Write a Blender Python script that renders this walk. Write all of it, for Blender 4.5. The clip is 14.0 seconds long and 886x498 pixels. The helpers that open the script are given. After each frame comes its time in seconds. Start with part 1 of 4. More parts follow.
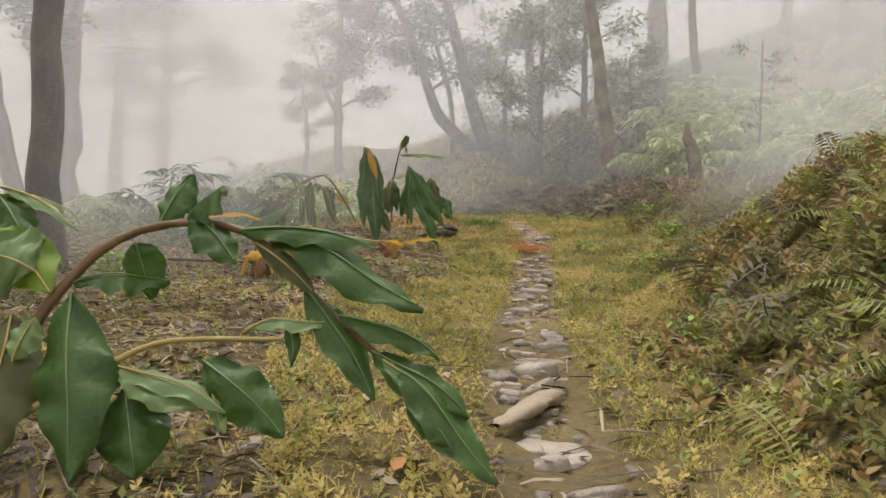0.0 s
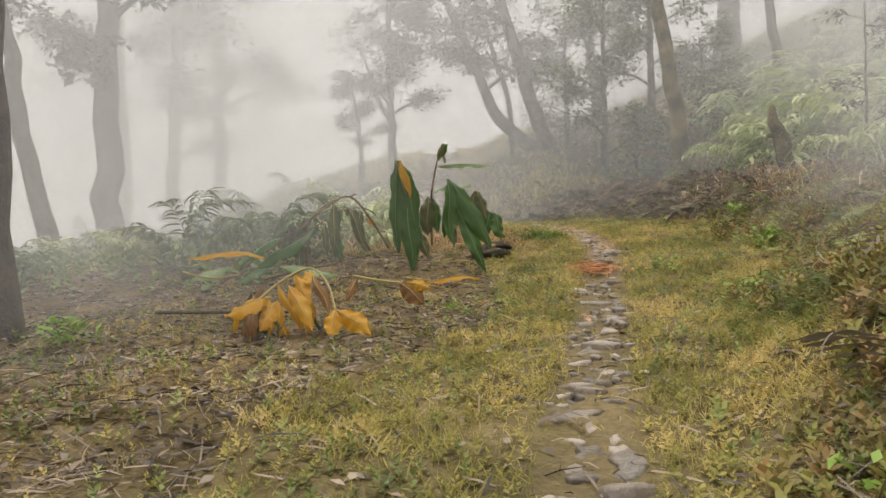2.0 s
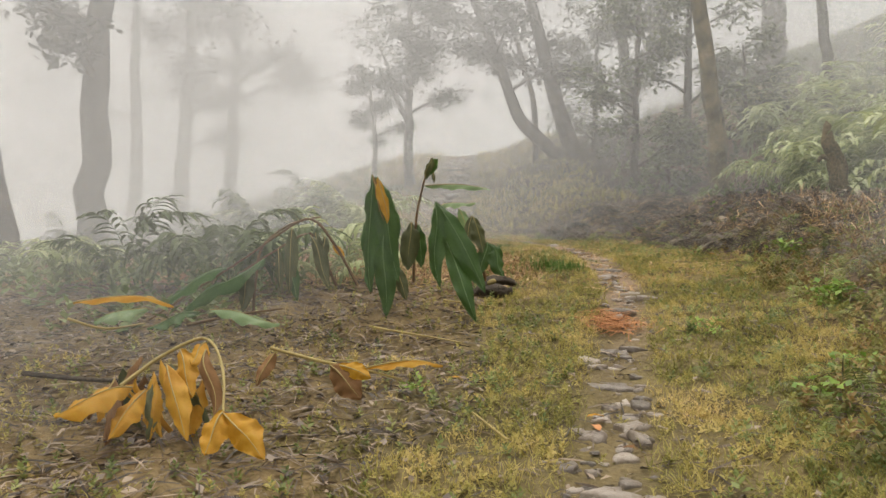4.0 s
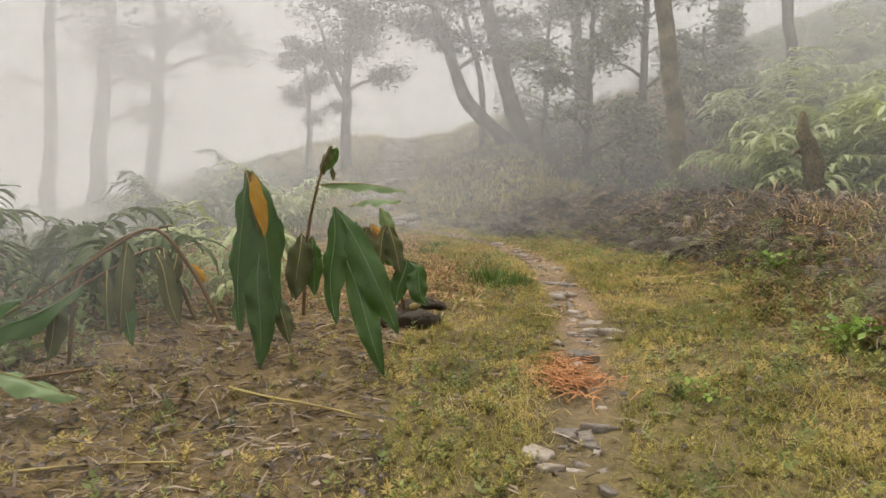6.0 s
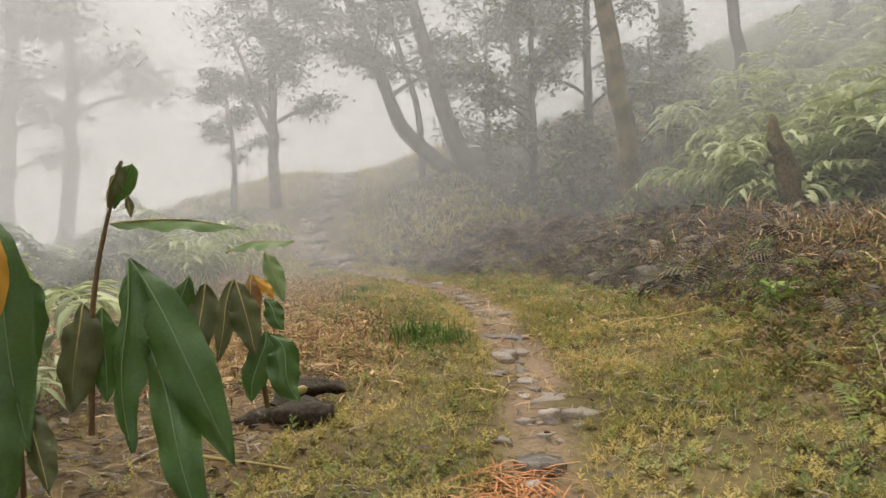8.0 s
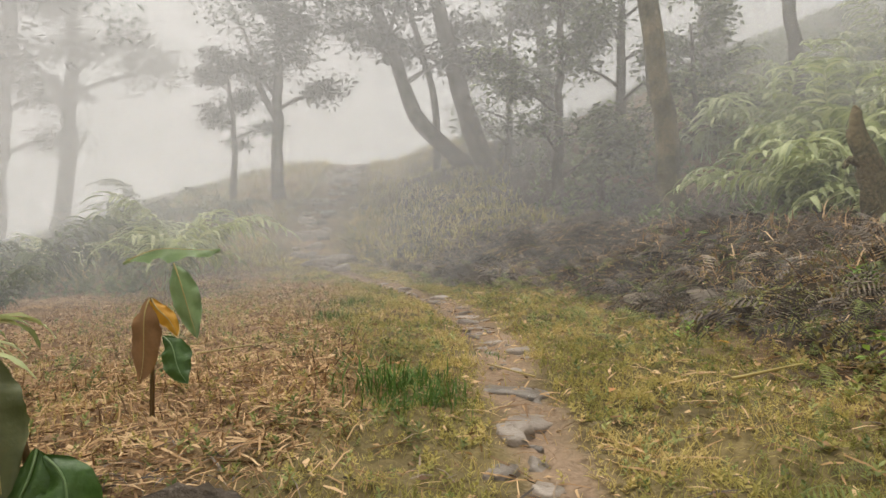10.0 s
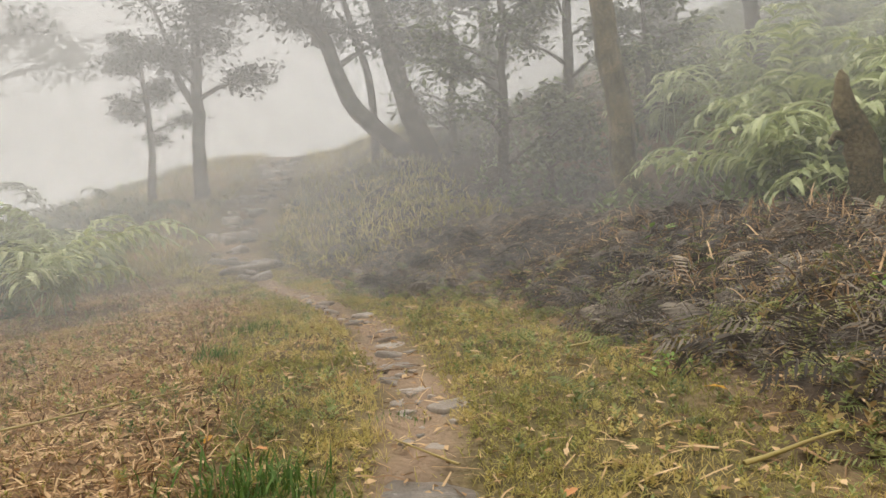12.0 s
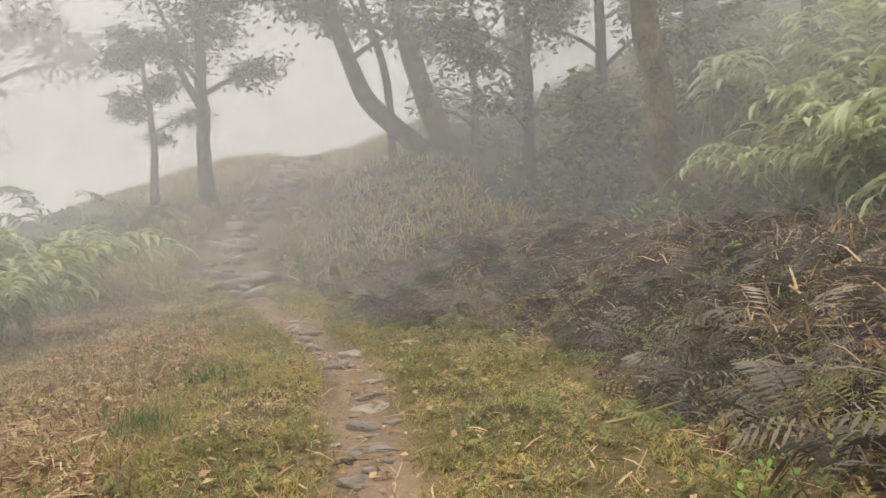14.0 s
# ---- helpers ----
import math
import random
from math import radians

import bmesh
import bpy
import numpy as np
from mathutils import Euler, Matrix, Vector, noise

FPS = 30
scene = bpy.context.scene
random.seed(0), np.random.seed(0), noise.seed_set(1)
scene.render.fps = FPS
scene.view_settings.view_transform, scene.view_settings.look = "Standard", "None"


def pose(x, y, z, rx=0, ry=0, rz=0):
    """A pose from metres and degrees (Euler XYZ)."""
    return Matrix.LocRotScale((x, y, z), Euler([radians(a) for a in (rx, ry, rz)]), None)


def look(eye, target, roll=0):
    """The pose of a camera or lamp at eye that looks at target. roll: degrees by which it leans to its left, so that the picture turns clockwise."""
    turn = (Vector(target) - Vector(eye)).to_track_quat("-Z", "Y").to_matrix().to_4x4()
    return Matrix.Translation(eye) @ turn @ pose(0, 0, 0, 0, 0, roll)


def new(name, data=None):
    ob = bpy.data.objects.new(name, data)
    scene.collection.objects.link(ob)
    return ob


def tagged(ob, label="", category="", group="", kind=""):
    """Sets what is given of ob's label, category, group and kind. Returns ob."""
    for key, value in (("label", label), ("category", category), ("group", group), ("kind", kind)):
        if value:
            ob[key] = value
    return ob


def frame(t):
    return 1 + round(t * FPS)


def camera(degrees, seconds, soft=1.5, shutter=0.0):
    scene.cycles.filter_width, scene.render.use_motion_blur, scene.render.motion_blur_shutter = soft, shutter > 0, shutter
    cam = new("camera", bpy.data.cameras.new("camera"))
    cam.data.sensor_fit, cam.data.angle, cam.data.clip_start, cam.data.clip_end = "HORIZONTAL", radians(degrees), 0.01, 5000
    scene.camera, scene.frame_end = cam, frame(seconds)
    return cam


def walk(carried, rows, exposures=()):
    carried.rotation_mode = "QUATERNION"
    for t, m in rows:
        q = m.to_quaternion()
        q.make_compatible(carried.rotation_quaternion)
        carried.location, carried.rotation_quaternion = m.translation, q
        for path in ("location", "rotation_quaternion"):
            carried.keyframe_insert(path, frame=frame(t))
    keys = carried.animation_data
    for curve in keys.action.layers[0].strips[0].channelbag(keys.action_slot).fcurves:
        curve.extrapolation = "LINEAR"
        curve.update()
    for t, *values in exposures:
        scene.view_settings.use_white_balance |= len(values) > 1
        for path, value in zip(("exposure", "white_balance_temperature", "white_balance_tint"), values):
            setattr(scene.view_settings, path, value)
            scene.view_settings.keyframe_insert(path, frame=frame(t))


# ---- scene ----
cam = camera(60.4, 14.0)
METRES, EYE, TILT, LEAN, TURN = 14.0, 1.0, 0.0, 0.0, 0.0
ROWS = [
    (0.0, 0.0, 0.0, 0.0, -0.0, 0.0, -0.0),
    (0.5, 0.0025, 0.0398, 0.0051, -0.86, 1.51, 2.65),
    (1.0, 0.0008, 0.0609, 0.0134, 7.54, 1.06, 1.31),
    (1.5, 0.0039, 0.0865, 0.0183, 3.23, 1.06, 2.3),
    (2.0, 0.0203, 0.1227, 0.0229, 5.33, 0.2, 2.99),
    (4.5, 0.0388, 0.2947, 0.0604, 6.84, 0.18, -0.1),
    (5.0, 0.0345, 0.3317, 0.0654, 4.23, 1.85, 0.64),
    (5.5, 0.04, 0.3716, 0.0692, 2.41, -0.44, 0.99),
    (6.0, 0.046, 0.4115, 0.077, 3.24, -1.27, -0.54),
    (6.5, 0.0487, 0.456, 0.0747, 3.37, 1.25, 2.16),
    (7.0, 0.0588, 0.4883, 0.076, 1.5, 0.96, 2.77),
    (7.5, 0.0603, 0.5273, 0.0809, -0.47, 1.15, 3.58),
    (8.0, 0.0685, 0.5668, 0.0829, -0.2, 1.27, 2.66),
    (8.5, 0.0682, 0.6042, 0.0851, 0.33, 0.87, 1.54),
    (11.0, 0.096, 0.7876, 0.1049, 1.28, 1.59, 0.64),
    (11.5, 0.1007, 0.8168, 0.1089, -2.44, 2.22, 3.44),
    (12.0, 0.1107, 0.846, 0.1144, -2.1, -0.02, 3.04),
    (12.5, 0.1153, 0.8801, 0.1168, -4.13, -1.22, 3.63),
    (13.0, 0.1241, 0.9094, 0.1212, -3.43, -0.71, 2.36),
    (13.5, 0.1315, 0.9408, 0.1233, -0.14, -0.4, 0.94),
    (14.0, 0.1346, 0.9707, 0.1323, 0.23, -0.19, 3.32),
]
walk(cam, [(t, pose(0, 0, EYE, TILT, LEAN, TURN) @ pose(METRES * x, METRES * y, METRES * z, 90 + pitch, roll, yaw)) for t, x, y, z, yaw, pitch, roll in ROWS])

# ---- sky, sun ----
world = bpy.data.worlds.new("overcast_sky")
scene.world = world
world.use_nodes = True
wn, wl = world.node_tree.nodes, world.node_tree.links
wn.clear()
w_out, w_bg = wn.new("ShaderNodeOutputWorld"), wn.new("ShaderNodeBackground")
w_sky, w_mix = wn.new("ShaderNodeTexSky"), wn.new("ShaderNodeMix")
w_sky.sky_type, w_sky.sun_disc = "NISHITA", False
w_sky.sun_elevation, w_sky.sun_rotation = radians(67), radians(-30)
w_mix.data_type = "RGBA"
w_mix.inputs["Factor"].default_value = 0.9
w_mix.inputs["B"].default_value = (11.2, 11.05, 10.75, 1)
wl.new(w_sky.outputs["Color"], w_mix.inputs["A"])
wl.new(w_mix.outputs["Result"], w_bg.inputs["Color"])
w_bg.inputs["Strength"].default_value = 0.12
wl.new(w_bg.outputs[0], w_out.inputs[0])

sun = new("sun", bpy.data.lights.new("sun", "SUN"))
sun.data.energy, sun.data.angle, sun.data.color = 5.0, radians(60), (1.0, 0.955, 0.865)
sun.matrix_world = look((-8, 14, 38), (0, 0, 0))
scene.cycles.transparent_max_bounces = 48


# ---- materials ----
def ramp(nt, stops):
    node = nt.nodes.new("ShaderNodeValToRGB")
    el = node.color_ramp.elements
    while len(el) < len(stops):
        el.new(0.5)
    for e, (p, c) in zip(el, stops):
        e.position, e.color = p, (*c, 1)
    return node


def surface(name, stops, rough=0.8, scale=6.0, fine=60.0, bump=0.3, island=0.5, spec=0.3, through_light=0.0, depth=0.01, tone=False):
    """A node material: colours from a ramp over coarse and fine noise and a random value for each loose piece or, with tone, each plant or object."""
    m = bpy.data.materials.new(name)
    m.use_nodes = True
    nt = m.node_tree
    n, l = nt.nodes, nt.links
    b = n["Principled BSDF"]
    tc = n.new("ShaderNodeTexCoord")
    geo = n.new("ShaderNodeNewGeometry")
    n1, n2 = n.new("ShaderNodeTexNoise"), n.new("ShaderNodeTexNoise")
    n1.inputs["Scale"].default_value, n1.inputs["Detail"].default_value = scale, 5
    n2.inputs["Scale"].default_value, n2.inputs["Detail"].default_value = fine, 4
    l.new(geo.outputs["Position"], n1.inputs["Vector"])
    l.new(geo.outputs["Position"], n2.inputs["Vector"])
    mix = n.new("ShaderNodeMix")
    mix.inputs["Factor"].default_value = 0.45
    l.new(n1.outputs["Fac"], mix.inputs["A"])
    l.new(n2.outputs["Fac"], mix.inputs["B"])
    mix2 = n.new("ShaderNodeMix")
    mix2.inputs["Factor"].default_value = island
    l.new(mix.outputs["Result"], mix2.inputs["A"])
    if tone == "object":
        l.new(n.new("ShaderNodeObjectInfo").outputs["Random"], mix2.inputs["B"])
    elif tone:
        own = n.new("ShaderNodeAttribute")
        own.attribute_name = "tone"
        l.new(own.outputs["Fac"], mix2.inputs["B"])
    else:
        l.new(geo.outputs["Random Per Island"], mix2.inputs["B"])
    cr = ramp(nt, stops)
    l.new(mix2.outputs["Result"], cr.inputs["Fac"])
    l.new(cr.outputs["Color"], b.inputs["Base Color"])
    rr = n.new("ShaderNodeMapRange")
    rr.inputs["To Min"].default_value, rr.inputs["To Max"].default_value = max(0.05, rough - 0.15), min(1, rough + 0.12)
    l.new(n2.outputs["Fac"], rr.inputs["Value"])
    l.new(rr.outputs["Result"], b.inputs["Roughness"])
    b.inputs["Specular IOR Level"].default_value = spec
    if bump:
        bp = n.new("ShaderNodeBump")
        bp.inputs["Strength"].default_value, bp.inputs["Distance"].default_value = bump, depth
        l.new(n2.outputs["Fac"], bp.inputs["Height"])
        l.new(bp.outputs["Normal"], b.inputs["Normal"])
    if through_light:
        tr, mx = n.new("ShaderNodeBsdfTranslucent"), n.new("ShaderNodeMixShader")
        mx.inputs[0].default_value = through_light
        l.new(cr.outputs["Color"], tr.inputs["Color"])
        l.new(b.outputs[0], mx.inputs[1])
        l.new(tr.outputs[0], mx.inputs[2])
        l.new(mx.outputs[0], n["Material Output"].inputs["Surface"])
    return m


# whiteness of the sheets that stand in for fog
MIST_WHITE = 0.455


def mist_sheet_material(opacity, foot):
    m = bpy.data.materials.new("mist")
    m.use_nodes = True
    n, l = m.node_tree.nodes, m.node_tree.links
    n.clear()
    out = n.new("ShaderNodeOutputMaterial")
    clear, dif, trl = n.new("ShaderNodeBsdfTransparent"), n.new("ShaderNodeBsdfDiffuse"), n.new("ShaderNodeBsdfTranslucent")
    both, mx = n.new("ShaderNodeAddShader"), n.new("ShaderNodeMixShader")
    # shading normals forced up: whole-sky brightness whichever way the sheet faces
    for k, (sh, up) in enumerate(((dif, 1), (trl, -1))):
        sh.inputs["Color"].default_value = (MIST_WHITE, MIST_WHITE * 0.99, MIST_WHITE * 0.975, 1)
        way = n.new("ShaderNodeCombineXYZ")
        way.inputs["Z"].default_value = up
        l.new(way.outputs[0], sh.inputs["Normal"])
        l.new(sh.outputs[0], both.inputs[k])
    uv, sep = n.new("ShaderNodeUVMap"), n.new("ShaderNodeSeparateXYZ")
    uv.uv_map = "UVMap"
    l.new(uv.outputs[0], sep.inputs[0])
    fade = n.new("ShaderNodeMapRange")
    fade.interpolation_type = "SMOOTHSTEP"
    fade.inputs["From Max"].default_value = foot
    l.new(sep.outputs["Y"], fade.inputs["Value"])
    geo, nz = n.new("ShaderNodeNewGeometry"), n.new("ShaderNodeTexNoise")
    nz.inputs["Scale"].default_value, nz.inputs["Detail"].default_value = 0.13, 3
    l.new(geo.outputs["Position"], nz.inputs["Vector"])
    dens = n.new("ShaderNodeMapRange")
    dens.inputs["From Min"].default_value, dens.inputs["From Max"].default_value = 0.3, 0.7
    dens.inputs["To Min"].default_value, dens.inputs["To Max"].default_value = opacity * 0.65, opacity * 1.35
    l.new(nz.outputs["Fac"], dens.inputs["Value"])
    mul = n.new("ShaderNodeMath")
    mul.operation = "MULTIPLY"
    l.new(fade.outputs["Result"], mul.inputs[0])
    l.new(dens.outputs["Result"], mul.inputs[1])
    thin = n.new("ShaderNodeMath")
    thin.operation = "MULTIPLY"
    l.new(mul.outputs[0], thin.inputs[0])
    l.new(sep.outputs["X"], thin.inputs[1])
    l.new(thin.outputs[0], mx.inputs[0])
    l.new(clear.outputs[0], mx.inputs[1])
    l.new(both.outputs[0], mx.inputs[2])
    l.new(mx.outputs[0], out.inputs["Surface"])
    return m


BARK = surface("bark", [(0.25, (0.035, 0.028, 0.022)), (0.6, (0.10, 0.08, 0.06)), (0.8, (0.16, 0.14, 0.10))], 0.9, 2.5, 30, 0.8, 0.0, 0.2, depth=0.03)
MOSSY = surface("mossy_bark", [(0.3, (0.04, 0.034, 0.022)), (0.47, (0.12, 0.10, 0.05)), (0.6, (0.22, 0.17, 0.09)), (0.75, (0.36, 0.29, 0.19))], 0.9, 1.8, 22, 0.9, 0.0, 0.2, depth=0.04)
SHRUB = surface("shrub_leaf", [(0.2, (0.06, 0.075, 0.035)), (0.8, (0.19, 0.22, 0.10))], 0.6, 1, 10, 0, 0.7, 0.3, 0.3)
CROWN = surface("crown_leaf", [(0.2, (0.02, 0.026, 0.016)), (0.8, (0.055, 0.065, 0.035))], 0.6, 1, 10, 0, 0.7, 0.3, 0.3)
GREEN = surface("ginger_leaf", [(0.15, (0.022, 0.060, 0.014)), (0.5, (0.055, 0.120, 0.022)), (0.85, (0.12, 0.21, 0.045))], 0.42, 4, 55, 0.5, 0.4, 0.5, 0.32, depth=0.006)
PALE = surface("pale_ginger_leaf", [(0.2, (0.10, 0.19, 0.06)), (0.8, (0.28, 0.38, 0.16))], 0.35, 3, 40, 0.2, 0.6, 0.5, 0.3)
WILT = surface("wilted_leaf", [(0.2, (0.06, 0.075, 0.03)), (0.55, (0.11, 0.12, 0.045)), (0.85, (0.20, 0.15, 0.05))], 0.5, 5, 40, 0.3, 0.4, 0.4, 0.25)
YELLOW = surface("yellow_leaf", [(0.2, (0.30, 0.11, 0.015)), (0.5, (0.55, 0.27, 0.02)), (0.85, (0.60, 0.42, 0.05))], 0.55, 5, 40, 0.3, 0.5, 0.3, 0.3)
BROWNL = surface("brown_leaf", [(0.2, (0.10, 0.055, 0.025)), (0.8, (0.32, 0.17, 0.07))], 0.8, 5, 40, 0.3, 0.5, 0.2, 0.15)
STEM = surface("stem", [(0.2, (0.10, 0.045, 0.02)), (0.8, (0.20, 0.13, 0.05))], 0.5, 4, 50, 0.3, 0.2, 0.4)
YSTEM = surface("pale_stem", [(0.2, (0.28, 0.20, 0.06)), (0.8, (0.45, 0.36, 0.13))], 0.5, 4, 50, 0.3, 0.2, 0.4)
STONE = surface("stone", [(0.2, (0.09, 0.075, 0.06)), (0.5, (0.24, 0.195, 0.155)), (0.8, (0.46, 0.39, 0.32))], 0.42, 6, 45, 0.7, 0.45, 0.5, depth=0.014, tone="object")
GRASS = surface("olive_grass", [(0.12, (0.11, 0.10, 0.03)), (0.36, (0.28, 0.265, 0.075)), (0.56, (0.48, 0.40, 0.13)), (0.85, (0.74, 0.54, 0.25))], 0.7, 0.6, 9, 0, 0.55, 0.2, 0.3, tone=True)
HERB = surface("herb_leaf", [(0.2, (0.08, 0.11, 0.03)), (0.5, (0.21, 0.25, 0.07)), (0.8, (0.42, 0.43, 0.16))], 0.55, 1, 10, 0, 0.6, 0.35, 0.3, tone=True)
LITTER = surface("dry_litter", [(0.15, (0.14, 0.08, 0.045)), (0.5, (0.45, 0.28, 0.14)), (0.9, (0.75, 0.54, 0.31))], 0.8, 1, 10, 0, 0.7, 0.2, 0.1)
DARKF = surface("dead_fern", [(0.15, (0.04, 0.032, 0.026)), (0.45, (0.115, 0.093, 0.072)), (0.68, (0.25, 0.205, 0.155)), (0.9, (0.48, 0.39, 0.28))], 0.7, 1.2, 12, 0, 0.7, 0.35, 0.1, tone=True)
FERN = surface("fern_leaf", [(0.15, (0.18, 0.22, 0.085)), (0.5, (0.44, 0.49, 0.21)), (0.9, (0.70, 0.71, 0.44))], 0.45, 1, 10, 0, 0.6, 0.45, 0.35)
WET = surface("wet_litter", [(0.15, (0.04, 0.028, 0.02)), (0.55, (0.11, 0.075, 0.05)), (0.92, (0.42, 0.32, 0.23))], 0.5, 1, 10, 0, 0.8, 0.45, 0.1)
NEEDLE = surface("orange_needle", [(0.15, (0.35, 0.14, 0.05)), (0.85, (0.65, 0.32, 0.14))], 0.7, 3, 10, 0, 0.7, 0.2)


def ground_material():
    m = surface("ground_soil", [(0.2, (0.055, 0.043, 0.024)), (0.5, (0.14, 0.11, 0.05)), (0.8, (0.30, 0.225, 0.10))], 0.9, 0.9, 25, 0.9, 0.0, 0.15, depth=0.03)
    nt = m.node_tree
    n, l = nt.nodes, nt.links
    b = n["Principled BSDF"]
    base = b.inputs["Base Color"].links[0].from_socket
    fac = base.node.inputs["Fac"].links[0].from_socket
    for key, stops in (("litter", [(0.2, (0.12, 0.078, 0.048)), (0.8, (0.44, 0.28, 0.155))]), ("bank", [(0.2, (0.028, 0.022, 0.016)), (0.8, (0.09, 0.065, 0.045))]), ("path", [(0.2, (0.12, 0.085, 0.055)), (0.8, (0.40, 0.28, 0.19))])):
        at, cr, mx = n.new("ShaderNodeAttribute"), ramp(nt, stops), n.new("ShaderNodeMix")
        at.attribute_name = key
        mx.data_type = "RGBA"
        l.new(fac, cr.inputs["Fac"])
        l.new(at.outputs["Fac"], mx.inputs["Factor"])
        l.new(base, mx.inputs["A"])
        l.new(cr.outputs["Color"], mx.inputs["B"])
        base = mx.outputs["Result"]
    l.new(base, b.inputs["Base Color"])
    return m


SOIL = ground_material()
rng = np.random.default_rng(7)


# ---- mesh helpers ----
class Soup:
    """Collects vertices and four-cornered faces, then becomes one mesh."""

    def __init__(self):
        self.v, self.f, self.tone, self.n = [], [], [], 0

    def add(self, v, f, tone=0.5):
        self.tone.append(np.broadcast_to(np.asarray(tone, np.float32), (len(v),)))
        self.v.append(np.asarray(v, float))
        self.f.append(np.asarray(f, int) + self.n)
        self.n += len(v)

    def stamp(self, v, f, pos, rot, scale, tone=0.5):
        """The template v, f at every pos, turned by rot (N,3,3) and scaled by scale (N,) or (N,3)."""
        v = np.asarray(v, float)
        scale = np.asarray(scale, float)
        if scale.ndim == 1:
            scale = scale[:, None]
        p = np.einsum("nij,nkj->nki", rot, v[None] * scale[:, None, :]) + np.asarray(pos)[:, None, :]
        k = len(v)
        faces = np.asarray(f, int)[None] + (np.arange(len(pos)) * k)[:, None, None]
        self.add(p.reshape(-1, 3), faces.reshape(-1, np.asarray(f).shape[1]), np.repeat(np.broadcast_to(tone, (len(pos),)), k))

    def mesh(self, name, smooth=True):
        me = bpy.data.meshes.new(name)
        v, f = np.concatenate(self.v), np.concatenate(self.f)
        k = f.shape[1]
        me.vertices.add(len(v))
        me.vertices.foreach_set("co", v.ravel())
        me.loops.add(f.size)
        me.loops.foreach_set("vertex_index", f.ravel().astype(np.int32))
        me.polygons.add(len(f))
        me.polygons.foreach_set("loop_start", np.arange(0, f.size, k, dtype=np.int32))
        me.polygons.foreach_set("use_smooth", np.full(len(f), smooth))
        me.update(calc_edges=True)
        tone = np.concatenate(self.tone)
        if np.ptp(tone) > 0:
            me.attributes.new("tone", "FLOAT", "POINT").data.foreach_set("value", np.ascontiguousarray(tone, np.float32))
        return me


def part(name, soup, material, parent=None, label="", smooth=True):
    me = soup.mesh(name, smooth) if isinstance(soup, Soup) else soup
    if not me.materials:
        me.materials.append(material)
    ob = new(name, me)
    if parent:
        ob.parent = parent
    return tagged(ob, label)


def thing(name, label, category, group="", at=(0, 0, 0)):
    ob = new(name)
    ob.location = at
    ob.empty_display_size = 0.1
    return tagged(ob, label, category, group)


def grid_faces(nu, nv, loop=False):
    i, j = np.meshgrid(np.arange(nu - 1), np.arange(nv if loop else nv - 1), indexing="ij")
    a, b = i * nv + j, i * nv + (j + 1) % nv
    return np.stack([a, b, b + nv, a + nv], -1).reshape(-1, 4)


def tube(soup, pts, radii, sides=8, rough=0.0, seed=0):
    pts, radii = np.asarray(pts, float), np.asarray(radii, float)
    tan = np.gradient(pts, axis=0)
    tan /= np.linalg.norm(tan, axis=1)[:, None] + 1e-9
    ref = np.where(np.abs(tan[:, 2:3]) > 0.9, [[1.0, 0, 0]], [[0, 0, 1.0]])
    u = np.cross(tan, ref)
    if (np.abs(tan[:, 2]) > 0.9).any() and not (np.abs(tan[:, 2]) > 0.9).all():
        u = np.cross(tan, [[0.83, 0.55, 0.1]])
    u /= np.linalg.norm(u, axis=1)[:, None] + 1e-9
    w = np.cross(tan, u)
    a = np.arange(sides) / sides * 2 * np.pi
    r = radii[:, None]
    if rough:
        g = np.random.default_rng(seed)
        r = r * (1 + rough * g.normal(size=(len(pts), sides)) + rough * 1.2 * np.sin(a * 3 + g.uniform(0, 6)))
    v = pts[:, None] + (u[:, None] * np.cos(a)[:, None] + w[:, None] * np.sin(a)[:, None]) * np.broadcast_to(r, (len(pts), sides))[..., None]
    soup.add(v.reshape(-1, 3), grid_faces(len(pts), sides, True))


def curve(pts, n):
    """A smooth line through the points."""
    p = np.asarray(pts, float)
    q = np.concatenate([[2 * p[0] - p[1]], p, [2 * p[-1] - p[-2]]])
    s = np.linspace(0, len(p) - 1 - 1e-6, n)
    i = s.astype(int)
    t = (s - i)[:, None]
    a, b, c, d = q[i], q[i + 1], q[i + 2], q[i + 3]
    return 0.5 * (2 * b + (c - a) * t + (2 * a - 5 * b + 4 * c - d) * t ** 2 + (3 * b - a - 3 * c + d) * t ** 3)


def blade(length, width, elev=0.3, droop=1.2, fold=0.35, wave=0.02, n=12, seed=0, bend=1.0):
    """A lance-shaped leaf that grows along +x from the origin and droops; two rows each side of the midrib."""
    g = np.random.default_rng(seed)
    s = np.linspace(0, 1, n)
    ang = elev - droop * s ** bend
    dx = np.cumsum(np.concatenate([[0], np.cos(ang[:-1])])) * length / (n - 1)
    dz = np.cumsum(np.concatenate([[0], np.sin(ang[:-1])])) * length / (n - 1)
    w = width * 0.5 * np.clip(np.sin(np.pi * np.clip(s, 0, 1) ** 0.75) ** 0.8, 0.02, 1)
    side = np.array([-1, -0.55, 0, 0.55, 1.0])
    ph = g.uniform(0, 6, 3)
    x = dx[:, None] + np.zeros(5)
    y = w[:, None] * side * math.cos(fold) + 0.15 * width * np.sin(s * 4 + ph[0])[:, None] * s[:, None]
    up = w[:, None] * np.abs(side) * math.sin(fold) + wave * np.sin(s[:, None] * 17 + ph[1] + side * 2) * np.abs(side)
    x = x - np.sin(ang)[:, None] * up
    z = dz[:, None] + np.cos(ang)[:, None] * up
    return np.stack([x, y, z], -1).reshape(-1, 3), grid_faces(n, 5)


